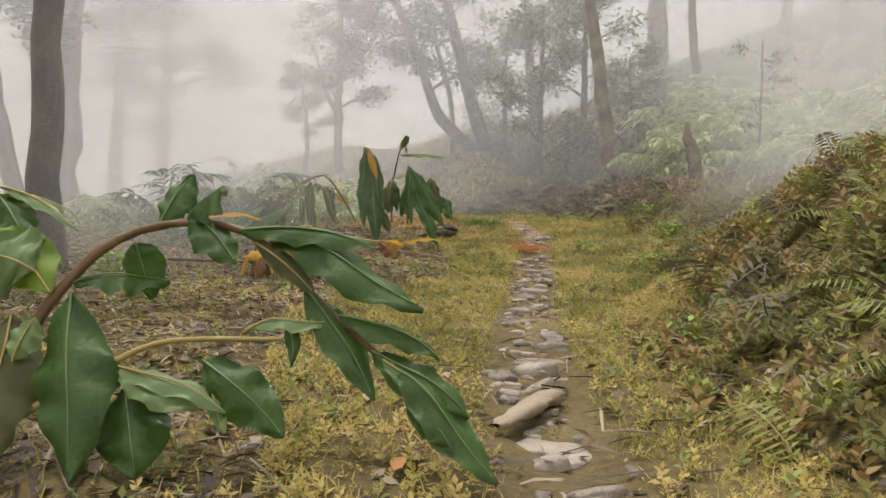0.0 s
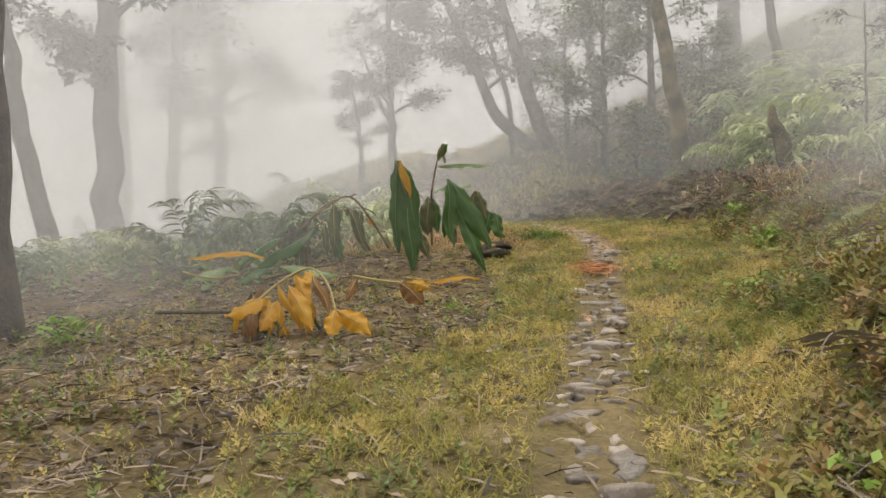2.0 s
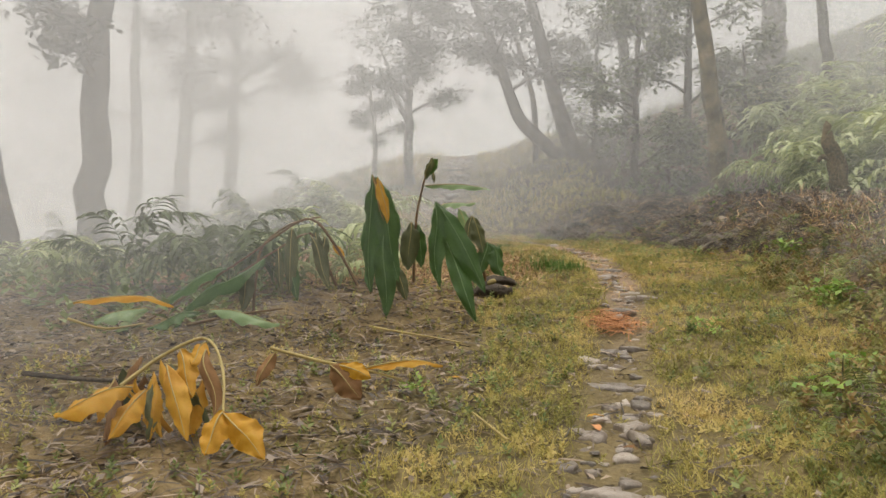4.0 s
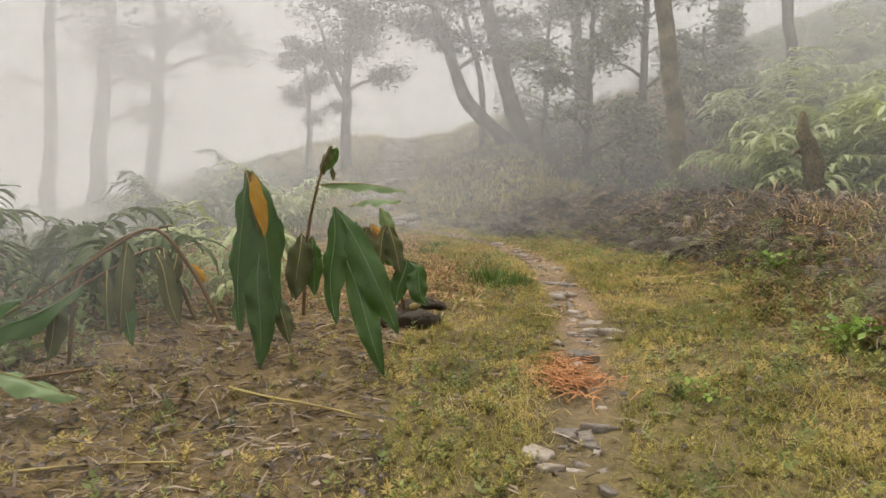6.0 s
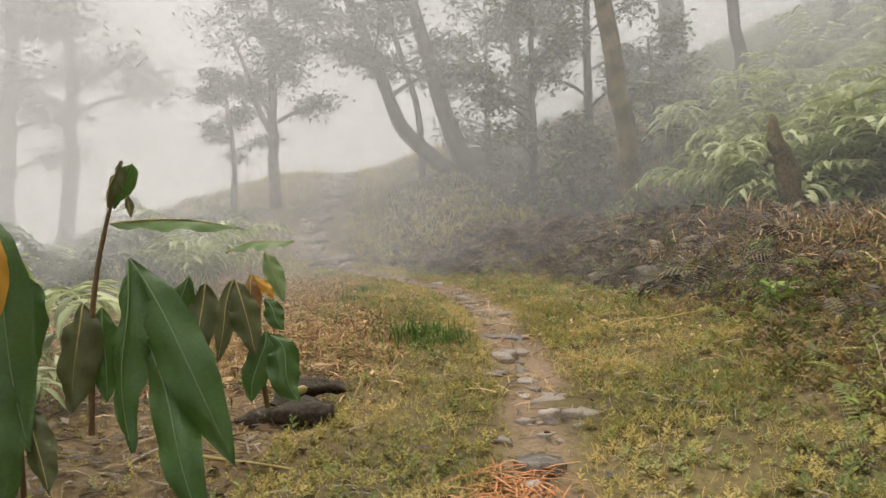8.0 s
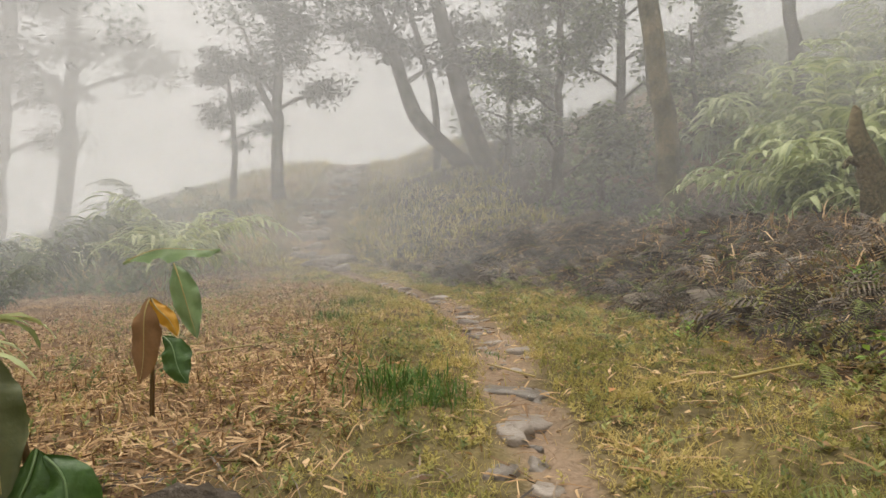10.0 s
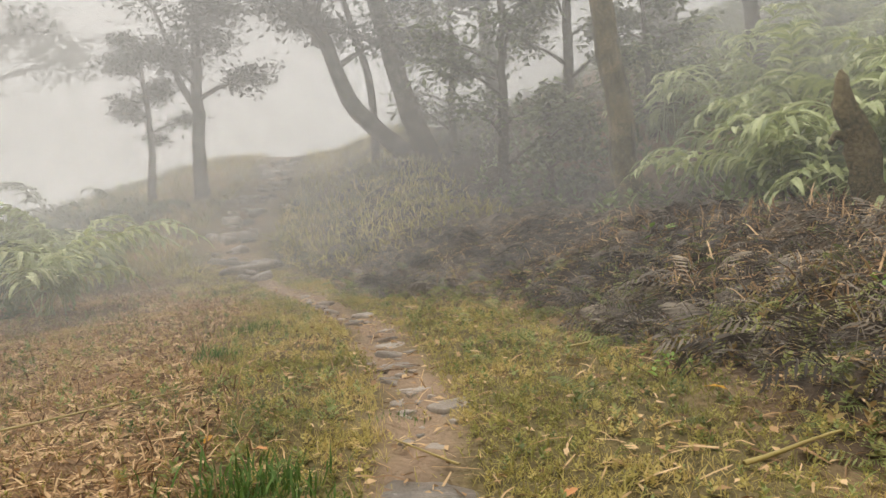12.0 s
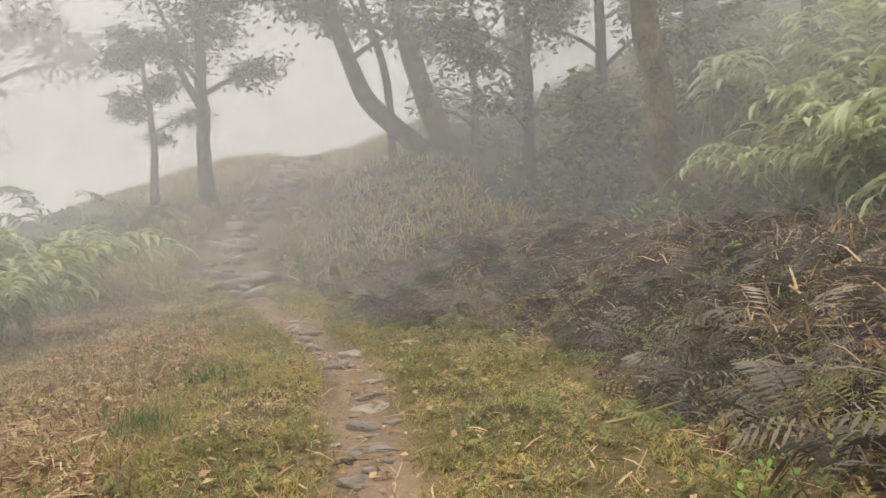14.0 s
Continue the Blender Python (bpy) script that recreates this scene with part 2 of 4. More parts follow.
def rot_z(a):
    a = np.asarray(a, float)
    c, s, o, i = np.cos(a), np.sin(a), np.zeros_like(a), np.ones_like(a)
    return np.stack([np.stack([c, -s, o], -1), np.stack([s, c, o], -1), np.stack([o, o, i], -1)], -2)


def rot_y(a):
    a = np.asarray(a, float)
    c, s, o, i = np.cos(a), np.sin(a), np.zeros_like(a), np.ones_like(a)
    return np.stack([np.stack([c, o, s], -1), np.stack([o, i, o], -1), np.stack([-s, o, c], -1)], -2)


def rot_x(a):
    a = np.asarray(a, float)
    c, s, o, i = np.cos(a), np.sin(a), np.zeros_like(a), np.ones_like(a)
    return np.stack([np.stack([i, o, o], -1), np.stack([o, c, -s], -1), np.stack([o, s, c], -1)], -2)


# ---- lie of the land ----
PY = [-12, 0, 4.3, 9.6, 13, 16.4, 19, 22, 24.5, 27.3, 29.5, 32.4, 36, 40, 44, 90]
PZ = [-0.7, 0.12, 0.42, 0.74, 1.22, 1.57, 1.72, 1.92, 2.06, 2.3, 2.75, 3.5, 4.75, 6.1, 6.9, 8]
PX = [0.2, 0.32, 0.45, 1.15, 1.62, 1.55, 1.3, 0.45, -0.7, -1.9, -2.75, -3.1, -2.9, -3.2, -3.6, -5]


def sm(x, a, b):
    t = np.clip((np.asarray(x, float) - a) / (b - a), 0, 1)
    return t * t * (3 - 2 * t)


def lumps(x, y, size, seed=0):
    """Smooth random lumps from 0 to 1, about size metres across."""
    x, y = np.asarray(x, float) / size + 37.3 * seed, np.asarray(y, float) / size + 11.7 * seed
    i, j = np.floor(x), np.floor(y)
    u, v = x - i, y - j
    u, v = u * u * (3 - 2 * u), v * v * (3 - 2 * v)

    def corner(a, b):
        h = np.sin(a * 127.1 + b * 311.7 + seed * 17.3) * 43758.5453
        return h - np.floor(h)

    return (corner(i, j) * (1 - u) + corner(i + 1, j) * u) * (1 - v) + (corner(i, j + 1) * (1 - u) + corner(i + 1, j + 1) * u) * v


def path_x(y):
    k = np.linspace(-1.2, 1.2, 5)
    return np.mean([np.interp(np.asarray(y, float) + o, PY, PX) for o in k], axis=0)


def path_z(y):
    k = np.linspace(-1.5, 1.5, 5)
    return np.mean([np.interp(np.asarray(y, float) + o, PY, PZ) for o in k], axis=0)


def height(x, y):
    x, y = np.asarray(x, float), np.asarray(y, float)
    d = x - path_x(y)
    z = path_z(y)
    near = 1 - sm(y, 5, 10.5)
    z = z + near * 1.05 * sm(d, 0.7, 2.4)
    z = z + (1 - near) * 0.8 * sm(d, 1.5 + 0.3 * sm(y, 12, 18), 4.4)
    z = z + 0.38 * np.clip(d - 7.2, 0, 30) + 0.02 * np.clip(d - 34, 0, 999)
    left = np.clip(-d - 3.0, 0, 60)
    z = z - (0.17 + 0.1 * sm(y, 28, 36)) * left * sm(y, 19, 34) - 0.05 * np.clip(-d - 1.0, 0, 3) * sm(y, 13, 17)
    z = z + 0.10 * sm(-d, 1.2, 2.4) * (1 - sm(y, 12, 15)) * sm(y, 3, 6)
    z = z - 0.04 * np.exp(-(d / 0.28) ** 2)
    z = z + 0.045 * np.sin(x * 1.7 + 0.6 * y) * np.sin(y * 1.3 + 1) * sm(np.abs(d), 0.4, 1.5)
    z = z + 0.02 * np.sin(x * 5.1 + y * 2.2) * np.sin(y * 4.3 - x) * sm(np.abs(d), 0.2, 0.9)
    z = z + 0.09 * np.sin(x * 3.7 + 1.5 * np.sin(y * 2.3)) * np.sin(y * 4.1 + 1.2 * np.sin(x * 2.9)) * sm(d, 1.9, 2.8) * (1 - sm(d, 7, 9)) * sm(y, 1, 4)
    z = z + 0.24 * (lumps(x, y, 0.8, 1) - 0.4) * sm(d, 1.9, 3.0) * (1 - sm(d, 9, 12)) + 0.1 * (lumps(x, y, 0.32, 2) - 0.4) * sm(d, 1.2, 2.2) * (1 - sm(d, 8, 10))
    z = z + 0.05 * (lumps(x, y, 0.3, 5) - 0.4) * sm(np.abs(d), 0.35, 0.7) * (1 - sm(y, 26, 30))
    z = z + 0.022 * np.sin(x * 11 + 2 * np.sin(y * 3)) * np.sin(y * 9 + 2 * np.sin(x * 4 + 1)) * sm(np.abs(d), 0.25, 0.6) * (1 - sm(y, 24, 28))
    return z


def on_ground(x, y, lift=0.0):
    return np.stack([np.asarray(x, float), np.asarray(y, float), height(x, y) + lift], -1)

gx = np.concatenate([np.linspace(-400, -40, 10), np.linspace(-36, -10, 27), np.arange(-9, 12, 0.11), np.linspace(12.5, 40, 32), np.linspace(50, 400, 10)])
gy = np.concatenate([np.linspace(-300, -16, 9), np.arange(-12, -1.5, 0.8), np.arange(-1, 25, 0.11), np.arange(25.2, 48, 0.4), np.linspace(50, 100, 16), np.linspace(130, 500, 8)])
gX, gY = np.meshgrid(gx, gy, indexing="ij")
gs = Soup()
gZ = height(gX, gY) + 0.012 * rng.normal(size=gX.shape) * (np.abs(gX) < 12)
gs.add(np.stack([gX, gY, gZ], -1).reshape(-1, 3), grid_faces(len(gx), len(gy))[:, ::-1])
ground = tagged(part("ground", gs, SOIL), "mossy forest ground with trodden earth track and leaf litter", "ground", kind="structure")
gd = (gX - path_x(gY)).ravel()
wob = (0.08 * np.sin(gY * 2.1) + 0.05 * np.sin(gY * 5.3 + 1)).ravel()
a_path = ground.data.attributes.new("path", "FLOAT", "POINT")
a_path.data.foreach_set("value", ((1 - sm(np.abs(gd + wob), 0.08, 0.25 + 0.2 * sm(gY.ravel(), 13, 18) + 0.45 * sm(gY.ravel(), 24, 28))) * (0.15 + 0.8 * sm(gY.ravel(), 9, 14))).astype(np.float32))
a_lit = ground.data.attributes.new("litter", "FLOAT", "POINT")
lit = np.maximum(sm(gd, 1.5, 2.3), sm(-gd + wob * 3, 1.0, 1.9) * sm(gY.ravel(), 3.5, 6))
lit = lit * (0.3 + 0.7 * sm(gY.ravel(), 11, 15))
a_lit.data.foreach_set("value", lit.astype(np.float32))

a_bank = ground.data.attributes.new("bank", "FLOAT", "POINT")
a_bank.data.foreach_set("value", (sm(gd + 2 * wob, 1.7, 2.3) * (1 - sm(gd, 7, 10)) * (0.25 + 0.75 * sm(gY.ravel(), 11, 17))).astype(np.float32))

# ---- mist, built from see-through sheets ----
LIFT = np.array([-0.3, 0.0, 0.45, 0.9, 3, 10, 22, 34])


def mist_sheet(mx_, my_, opacity, foot, soft=None):
    """A see-through sheet over the line mx_, my_ that stands in for haze; it thins out towards the ground and, with
    soft, along the line.
    """
    mz = height(mx_, my_)[:, None] + LIFT
    ms = Soup()
    ms.add(np.stack([mx_[:, None] + 0 * mz, my_[:, None] + 0 * mz, mz], -1).reshape(-1, 3), grid_faces(len(mx_), len(LIFT)))
    me = ms.mesh("mist_sheet")
    uv = me.uv_layers.new(name="UVMap")
    vi = np.empty(len(me.loops), np.int32)
    me.loops.foreach_get("vertex_index", vi)
    full = np.ones(len(mx_)) if soft is None else soft
    uv.data.foreach_set("uv", np.stack([full[vi // len(LIFT)], np.clip(LIFT[vi % len(LIFT)], 0, 40)], -1).astype(np.float32).ravel())
    tagged(part("mist_sheet", me, mist_sheet_material(opacity, foot)), "thin see-through sheet standing in for mist between the trees", "mist", kind="stuff")


# added haze: sheets denser with radius, inner ones thinned over the right bank
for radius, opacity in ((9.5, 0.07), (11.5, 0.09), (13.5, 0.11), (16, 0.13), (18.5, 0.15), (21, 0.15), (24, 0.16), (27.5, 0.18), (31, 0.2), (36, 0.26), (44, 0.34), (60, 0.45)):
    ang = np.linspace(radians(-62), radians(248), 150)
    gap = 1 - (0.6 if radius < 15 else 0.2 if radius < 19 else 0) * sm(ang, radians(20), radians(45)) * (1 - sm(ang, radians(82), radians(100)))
    mist_sheet(0.5 + radius * np.cos(ang), 6.5 + radius * np.sin(ang), opacity, 0.35 if radius < 14 else 0.12, gap)
# more haze sheets, paling the ground beside the first half of the track
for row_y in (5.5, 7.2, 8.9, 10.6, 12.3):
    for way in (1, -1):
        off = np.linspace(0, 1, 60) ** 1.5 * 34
        mist_sheet(path_x(row_y) + way * (1.7 + off), row_y + 0.3 * off * 0.25, 0.19 if way > 0 else 0.10, 0.3, sm(off, 0, 2.0))


# ---- trees ----
def tree(name, label, base, tall, r, lean=(0, 0), bow=(0, 0), limbs=6, first=0.35, leaves=2500, spread=2.0, leaf=0.16, material=BARK, seed=0, fork=None, line=None, group="", foliage=None, tier=0.085):
    g = np.random.default_rng(seed)
    bx, by = base
    bz = float(height(bx, by))
    t = thing(name, label, "tree", group, (bx, by, bz))
    s = np.linspace(0, 1, 22)
    trunk = np.stack([lean[0] * s + bow[0] * np.sin(np.pi * s) + 0.04 * r * g.normal(size=22) * 4, lean[1] * s + bow[1] * np.sin(np.pi * s), s * (tall + 0.4) - 0.4], -1)
    rad = r * (1 - 0.62 * s) * (1 + 0.6 * np.exp(-s * tall / 0.35))
    wood, crown = Soup(), Soup()
    if line:
        trunk = curve([(a, 0, b) for a, b in line], 22)
    tube(wood, trunk, rad, 12, 0.035, seed)
    if fork:
        k, fx, fz = int(fork[0] * 21), fork[1], fork[2]
        q = trunk[k]
        fp = curve([q, q + [fx * 0.35, 0, fz * 0.28], q + [fx * 0.55, 0.1, fz * 0.6], q + [fx, 0.2, fz]], 14)
        tube(wood, fp, np.linspace(rad[k] * 0.75, 0.03, 14), 8, 0.04, seed)
    part("trunk", wood, material, t)
    tips = [] if not fork else [fp[i] + g.normal(size=3) * [0.8, 0.8, 0.25] for i in range(6, 14) for _ in range(4)]
    for i in range(limbs):
        h = first + (1 - first) * (i + g.uniform(0, 0.8)) / limbs
        k = min(20, int(h * 21))
        az, ln = g.uniform(0, 2 * np.pi), spread * (1.15 - 0.6 * h) * g.uniform(0.6, 1.1)
        p0 = trunk[k]
        dirn = np.array([math.cos(az), math.sin(az), 0])
        pts = curve([p0, p0 + dirn * ln * 0.4 + [0, 0, ln * 0.22], p0 + dirn * ln * 0.75 + [0, 0, ln * 0.32], p0 + dirn * ln + [0, 0, ln * g.uniform(0.2, 0.55)]], 10)
        limb = Soup()
        tube(limb, pts, np.linspace(rad[k] * 0.42, 0.012, 10), 6, 0.05, i)
        for j in range(4):
            q = pts[4 + j]
            a2 = az + g.uniform(-1.3, 1.3)
            l2 = ln * g.uniform(0.25, 0.45)
            e = q + [math.cos(a2) * l2, math.sin(a2) * l2, l2 * g.uniform(0.0, 0.5)]
            tube(limb, curve([q, (q + e) / 2 + [0, 0, 0.05], e], 5), np.linspace(0.02, 0.006, 5), 4)
            tips += [e, (q + e) / 2]
        tips.append(pts[-1])
        part("limb", limb, material, t)
    if leaves and tips:
        tips = np.array(tips)
        c = tips[g.integers(0, len(tips), leaves)]
        pos = c + g.normal(size=(leaves, 3)) * [0.15 * spread, 0.15 * spread, tier * spread]
        lv, lf = np.array([[0, 0, 0], [0.5, 0.22, 0.05], [1, 0, 0], [0.5, -0.22, 0.05]]), [[0, 1, 2, 3]]
        rot = rot_z(g.uniform(0, 6.28, leaves)) @ rot_y(g.uniform(-0.5, 0.9, leaves)) @ rot_x(g.uniform(-0.8, 0.8, leaves))
        crown.stamp(lv, lf, pos, rot, leaf * g.uniform(0.6, 1.4, leaves))
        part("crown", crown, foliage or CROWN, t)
    return t


tree("tree", "dark slender tree trunk rising beside fallen ginger leaves", (-4.0, 7.6), 9, 0.17, (0.15, 0), limbs=2, first=0.8, leaves=300, seed=1)
tree("tree", "tall grey tree with curved foot in thin mist", (-11.1, 22.5), 15, 0.42, (1.6, 0.4), (-0.7, 0), 9, 0.3, 4500, 2.4, 0.26, seed=2)
tree("tree", "leaning slim grey tree in thin mist", (-9.3, 17), 11, 0.22, (-1.2, 0), (-0.4, 0), 5, 0.5, 1200, 2, seed=3)
tree("tree", "pale straight tree fading into the mist", (-17.5, 40), 18, 0.4, (1.0, 0), (0.2, 0), 12, 0.25, 5000, 3.2, 0.34, seed=4)
tree("tree", "pale branching tree fading into the mist", (-15.7, 42), 18, 0.36, (0.4, 0), (0.3, 0), 13, 0.3, 6000, 4.2, 0.34, seed=5)
tree("tree", "pale tall tree deep in the mist", (-22, 44), 18, 0.4, (0.2, 0), limbs=7, leaves=1500, spread=3, seed=6)
tree("tree", "small forked tree with tiered airy crown beside the track", (-4.84, 35.4), 8.6, 0.23, (0.2, 0), (-0.1, 0), 17, 0.36, 6500, 2.1, 0.2, seed=7, fork=(0.36, -1.9, 4.6))
tree("tree", "thin young tree with sparse drooping crown beside the track", (-6.4, 35.4), 5.2, 0.13, (-0.3, 0), (0.2, 0), 14, 0.45, 4500, 1.3, 0.18, seed=8)
tree("tree", "tall tree with mossy brown bark on the dark bank", (6.05, 27), 14, 0.29, (-1.3, 0), (-0.15, 0), 3, 0.75, 600, 2, material=MOSSY, seed=9)
tree("tree", "leaning grey tree with swept foot on the misty slope", (1.55, 36), 14, 0.34, limbs=11, first=0.5, leaves=4500, spread=3.2, leaf=0.26, seed=10, line=((0.3, -0.5), (-0.1, 0.1), (-1.0, 0.95), (-1.8, 1.85), (-2.3, 3.2), (-2.75, 4.6), (-4.1, 8), (-5.6, 11.5), (-6.4, 14)))
tree("tree", "leaning thick tree with bare lower trunk in mist", (2.15, 35.7), 15, 0.40, limbs=10, first=0.5, leaves=4500, spread=3.2, leaf=0.26, seed=11, line=((0.1, -0.5), (0, 0), (-0.5, 1.35), (-0.95, 2.9), (-1.35, 4.6), (-2.4, 8.6), (-3.6, 12.5), (-4.2, 15)))
tree("tree", "thin bare leaning tree between thick trunks", (0.45, 36.3), 12, 0.15, limbs=6, first=0.5, leaves=2500, spread=2.2, seed=22, line=((0, -0.4), (0, 0), (-0.05, 2.4), (-0.5, 4.3), (-1.3, 7), (-2.3, 10.5), (-2.7, 12)))
tree("tree", "slender tree on the fern slope in mist", (10.2, 30.2), 13, 0.2, (-0.8, 0), limbs=4, first=0.6, leaves=1200, seed=12)
tree("tree", "wide pale tree trunk deep in the mist", (11.6, 41), 17, 0.6, (-0.5, 0), limbs=6, first=0.5, leaves=2500, spread=3.5, seed=13)
tree("tree", "straight slim tree among pale bushes", (15.8, 35), 14, 0.28, (0.2, 0), limbs=5, first=0.5, leaves=1500, seed=14)
tree("tree", "straight slim tree among pale bushes", (18.5, 35), 14, 0.26, (0.1, 0), limbs=5, first=0.5, leaves=1500, seed=15)
tree("tree", "upright grey tree behind leaning trunks", (5.0, 42), 14, 0.3, (-0.8, 0), limbs=14, first=0.2, leaves=7000, spread=2.8, leaf=0.32, seed=16)
for i, (x, y, tall, wide) in enumerate(((3.9, 31, 7, 2.0), (6.2, 33.5, 8.5, 2.3), (4.7, 28.8, 2.4, 1.1), (7.6, 30.6, 3.6, 1.6), (3.0, 37.5, 6.0, 2.2))):
    tree("shrub", "bushy shrub with dense dim green foliage on the bank", (x, y), tall, 0.04 + 0.017 * tall, (0.2 - 0.1 * (i % 4), 0), limbs=13, first=0.15, leaves=int(700 + 380 * tall), spread=wide, leaf=0.22, seed=17 + 30 * i, group="shrubs on the bank", foliage=SHRUB, tier=0.1)
tree("sapling", "thin sapling with sparse small leaves on the bank", (6.2, 15), 2.7, 0.035, (0.1, 0), limbs=9, first=0.35, leaves=420, spread=0.75, leaf=0.09, seed=21)

# ---- leaves and canes ----
def leaf_between(soup, root, tip, width, face=(0, -1, 0), sag=0.1, fold=0.5, seed=0, n=22, split=0.0):
    """A long leaf from root to tip, its upper side turned to face, bowed by sag."""
    g = np.random.default_rng(seed)
    root, tip = np.asarray(root, float), np.asarray(tip, float)
    s = np.linspace(0, 1, n)[:, None]
    sag = min(sag, 0.07 * float(np.linalg.norm(tip - root)))
    out = np.asarray(face, float)
    sp = root + (tip - root) * s + (out * 0.6 + [0, 0, 0.6]) * sag * 4 * s * (1 - s)
    sp = sp + g.normal(size=3) * 0.02 * float(np.linalg.norm(tip - root)) * np.sin(s * np.pi * 2)
    tan = np.gradient(sp, axis=0)
    tan /= np.linalg.norm(tan, axis=1)[:, None]
    side = np.cross(tan, out)
    side /= np.linalg.norm(side, axis=1)[:, None] + 1e-9
    nor = np.cross(side, tan)
    prof = np.clip(np.sin(np.pi * s ** 0.95) ** 0.75, 0.03, 1) * width / 2
    rows = np.array([-1, -0.75, -0.4, 0, 0.4, 0.75, 1.0])
    ph = g.uniform(0, 6, 2)
    jag = 1 + split * g.uniform(-1, 0.3, size=(n, 7)) * (np.abs(rows) > 0.9)
    off = side[:, None] * (rows * prof * jag)[..., None] * math.cos(fold)
    rip = -np.abs(rows) * prof * math.sin(fold) + 0.09 * width * np.sin(s * 19 + ph[0] + rows * 3) * np.abs(rows) + 0.035 * width * np.cos(rows * 9 + ph[1]) + 0.025 * width * np.sin(s * 47 - np.abs(rows) * 5 + ph[1]) * np.abs(rows)
    v = sp[:, None] + off + nor[:, None] * rip[..., None]
    soup.add(v.reshape(-1, 3), grid_faces(n, 7))
    return sp


def cane_thing(name, label, group, canes, leaves, stem_material=STEM, r=0.016):
    """Canes given by points, and leaves (root, tip, width, material, face, sag)."""
    o = np.asarray(canes[0][0], float)
    t = thing(name, label, "ginger plant", group, tuple(o))
    for pts in canes:
        st = Soup()
        tube(st, curve(np.asarray(pts, float) - o, 24), np.linspace(r, r * 0.55, 24), 8, 0.04)
        part("stem", st, stem_material, t)
    for i, (root, tip, w, mat, *more) in enumerate(leaves):
        so, rib = Soup(), Soup()
        face = more[0] if more else (0.1, -1, 0.35)
        sp = leaf_between(so, np.asarray(root, float) - o, np.asarray(tip, float) - o, w, face, more[1] if len(more) > 1 else 0.06, seed=i + len(name) + int(w * 1000), split=0.07)
        lf = part("leaf", so, mat, t)
        f = np.asarray(face, float)
        tube(rib, sp[:-1] + f / np.linalg.norm(f) * 0.004, np.linspace(0.005, 0.0015, len(sp) - 1), 5)
        part("midrib", rib, PALE if mat is GREEN else YSTEM, lf)
    return t


BRIGHT = surface("bright_leaf", [(0.2, (0.12, 0.22, 0.03)), (0.8, (0.30, 0.42, 0.07))], 0.5, 3, 30, 0, 0.7, 0.4, 0.3)
CUT = "cut ginger clump"
cane_thing("ginger_plant", "standing ginger cane with a furled bud and hanging leaves", CUT,
           [[(-0.79, 11.70, 1.41), (-0.76, 11.70, 2.05), (-0.68, 11.70, 2.45), (-0.63, 11.70, 2.59)]],
           [((-0.64, 11.70, 2.52), (-0.52, 11.65, 2.73), 0.13, GREEN, (0.6, -1, 0.1), 0.03), ((-0.65, 11.66, 2.52), (-0.56, 11.60, 2.74), 0.11, WILT, (-0.5, -1, 0.1), 0.02),
            ((-0.57, 11.70, 2.58), (-0.56, 11.70, 2.47), 0.05, WILT),
            ((-0.66, 11.70, 2.44), (0.05, 11.50, 2.37), 0.12, PALE, (0, -0.6, 1), 0.03),
            ((-0.54, 11.60, 2.26), (-0.47, 11.40, 1.38), 0.25, GREEN, (-0.3, -1, 0.3)), ((-0.53, 11.60, 2.26), (-0.00, 11.35, 1.32), 0.29, GREEN, (0.3, -1, 0.3), 0.12),
            ((-0.43, 11.50, 1.89), (-0.08, 11.20, 1.03), 0.23, GREEN, (0.1, -1, 0.3), 0.05), ((-0.81, 11.70, 2.05), (-0.83, 11.60, 1.54), 0.25, WILT),
            ((-0.74, 11.75, 2.03), (-0.71, 11.70, 1.57), 0.2, GREEN, (0.5, -1, 0.2))])
cane_thing("ginger_plant", "bent ginger cane with folded green leaves and yellow edge", CUT,
           [[(-1.02, 11.50, 1.14), (-1.08, 11.55, 1.75), (-1.14, 11.55, 2.30), (-1.18, 11.50, 2.53)]],
           [((-1.18, 11.48, 2.54), (-1.17, 11.30, 1.33), 0.30, GREEN, (-0.4, -1, 0.2)), ((-1.14, 11.46, 2.53), (-0.88, 11.30, 1.43), 0.27, GREEN, (0.4, -1, 0.2)),
            ((-1.11, 11.42, 2.52), (-0.99, 11.30, 2.03), 0.13, YELLOW, (0.6, -1, 0.1), 0.03), ((-1.17, 11.42, 2.54), (-1.04, 11.34, 2.06), 0.07, BROWNL, (-0.5, -1, 0.1), 0.02), ((-1.04, 11.35, 1.91), (-0.99, 11.20, 1.07), 0.26, GREEN, (0.1, -1, 0.3)),
            ((-0.98, 11.50, 2.21), (-0.96, 11.50, 1.75), 0.18, GREEN), ((-0.93, 11.40, 1.61), (-0.80, 11.30, 1.24), 0.16, WILT)])
cane_thing("ginger_plant", "wilting ginger shoot with limp hanging leaves", CUT,
           [[(-0.06, 12.30, 1.40), (-0.13, 12.30, 1.84), (-0.20, 12.20, 2.13)]],
           [((-0.20, 12.20, 2.14), (-0.28, 12.10, 1.69), 0.14, WILT), ((-0.19, 12.20, 2.13), (-0.07, 12.10, 1.72), 0.2, WILT, (0.4, -1, 0.2)), ((-0.03, 12.20, 1.84), (-0.10, 12.10, 1.47), 0.2, GREEN),
            ((-0.01, 12.20, 1.82), (0.16, 12.10, 1.46), 0.22, GREEN, (0.5, -1, 0.2)), ((-0.39, 12.30, 2.12), (-0.42, 12.20, 1.68), 0.2, WILT), ((-0.48, 12.30, 2.17), (-0.68, 12.30, 1.51), 0.24, GREEN)])
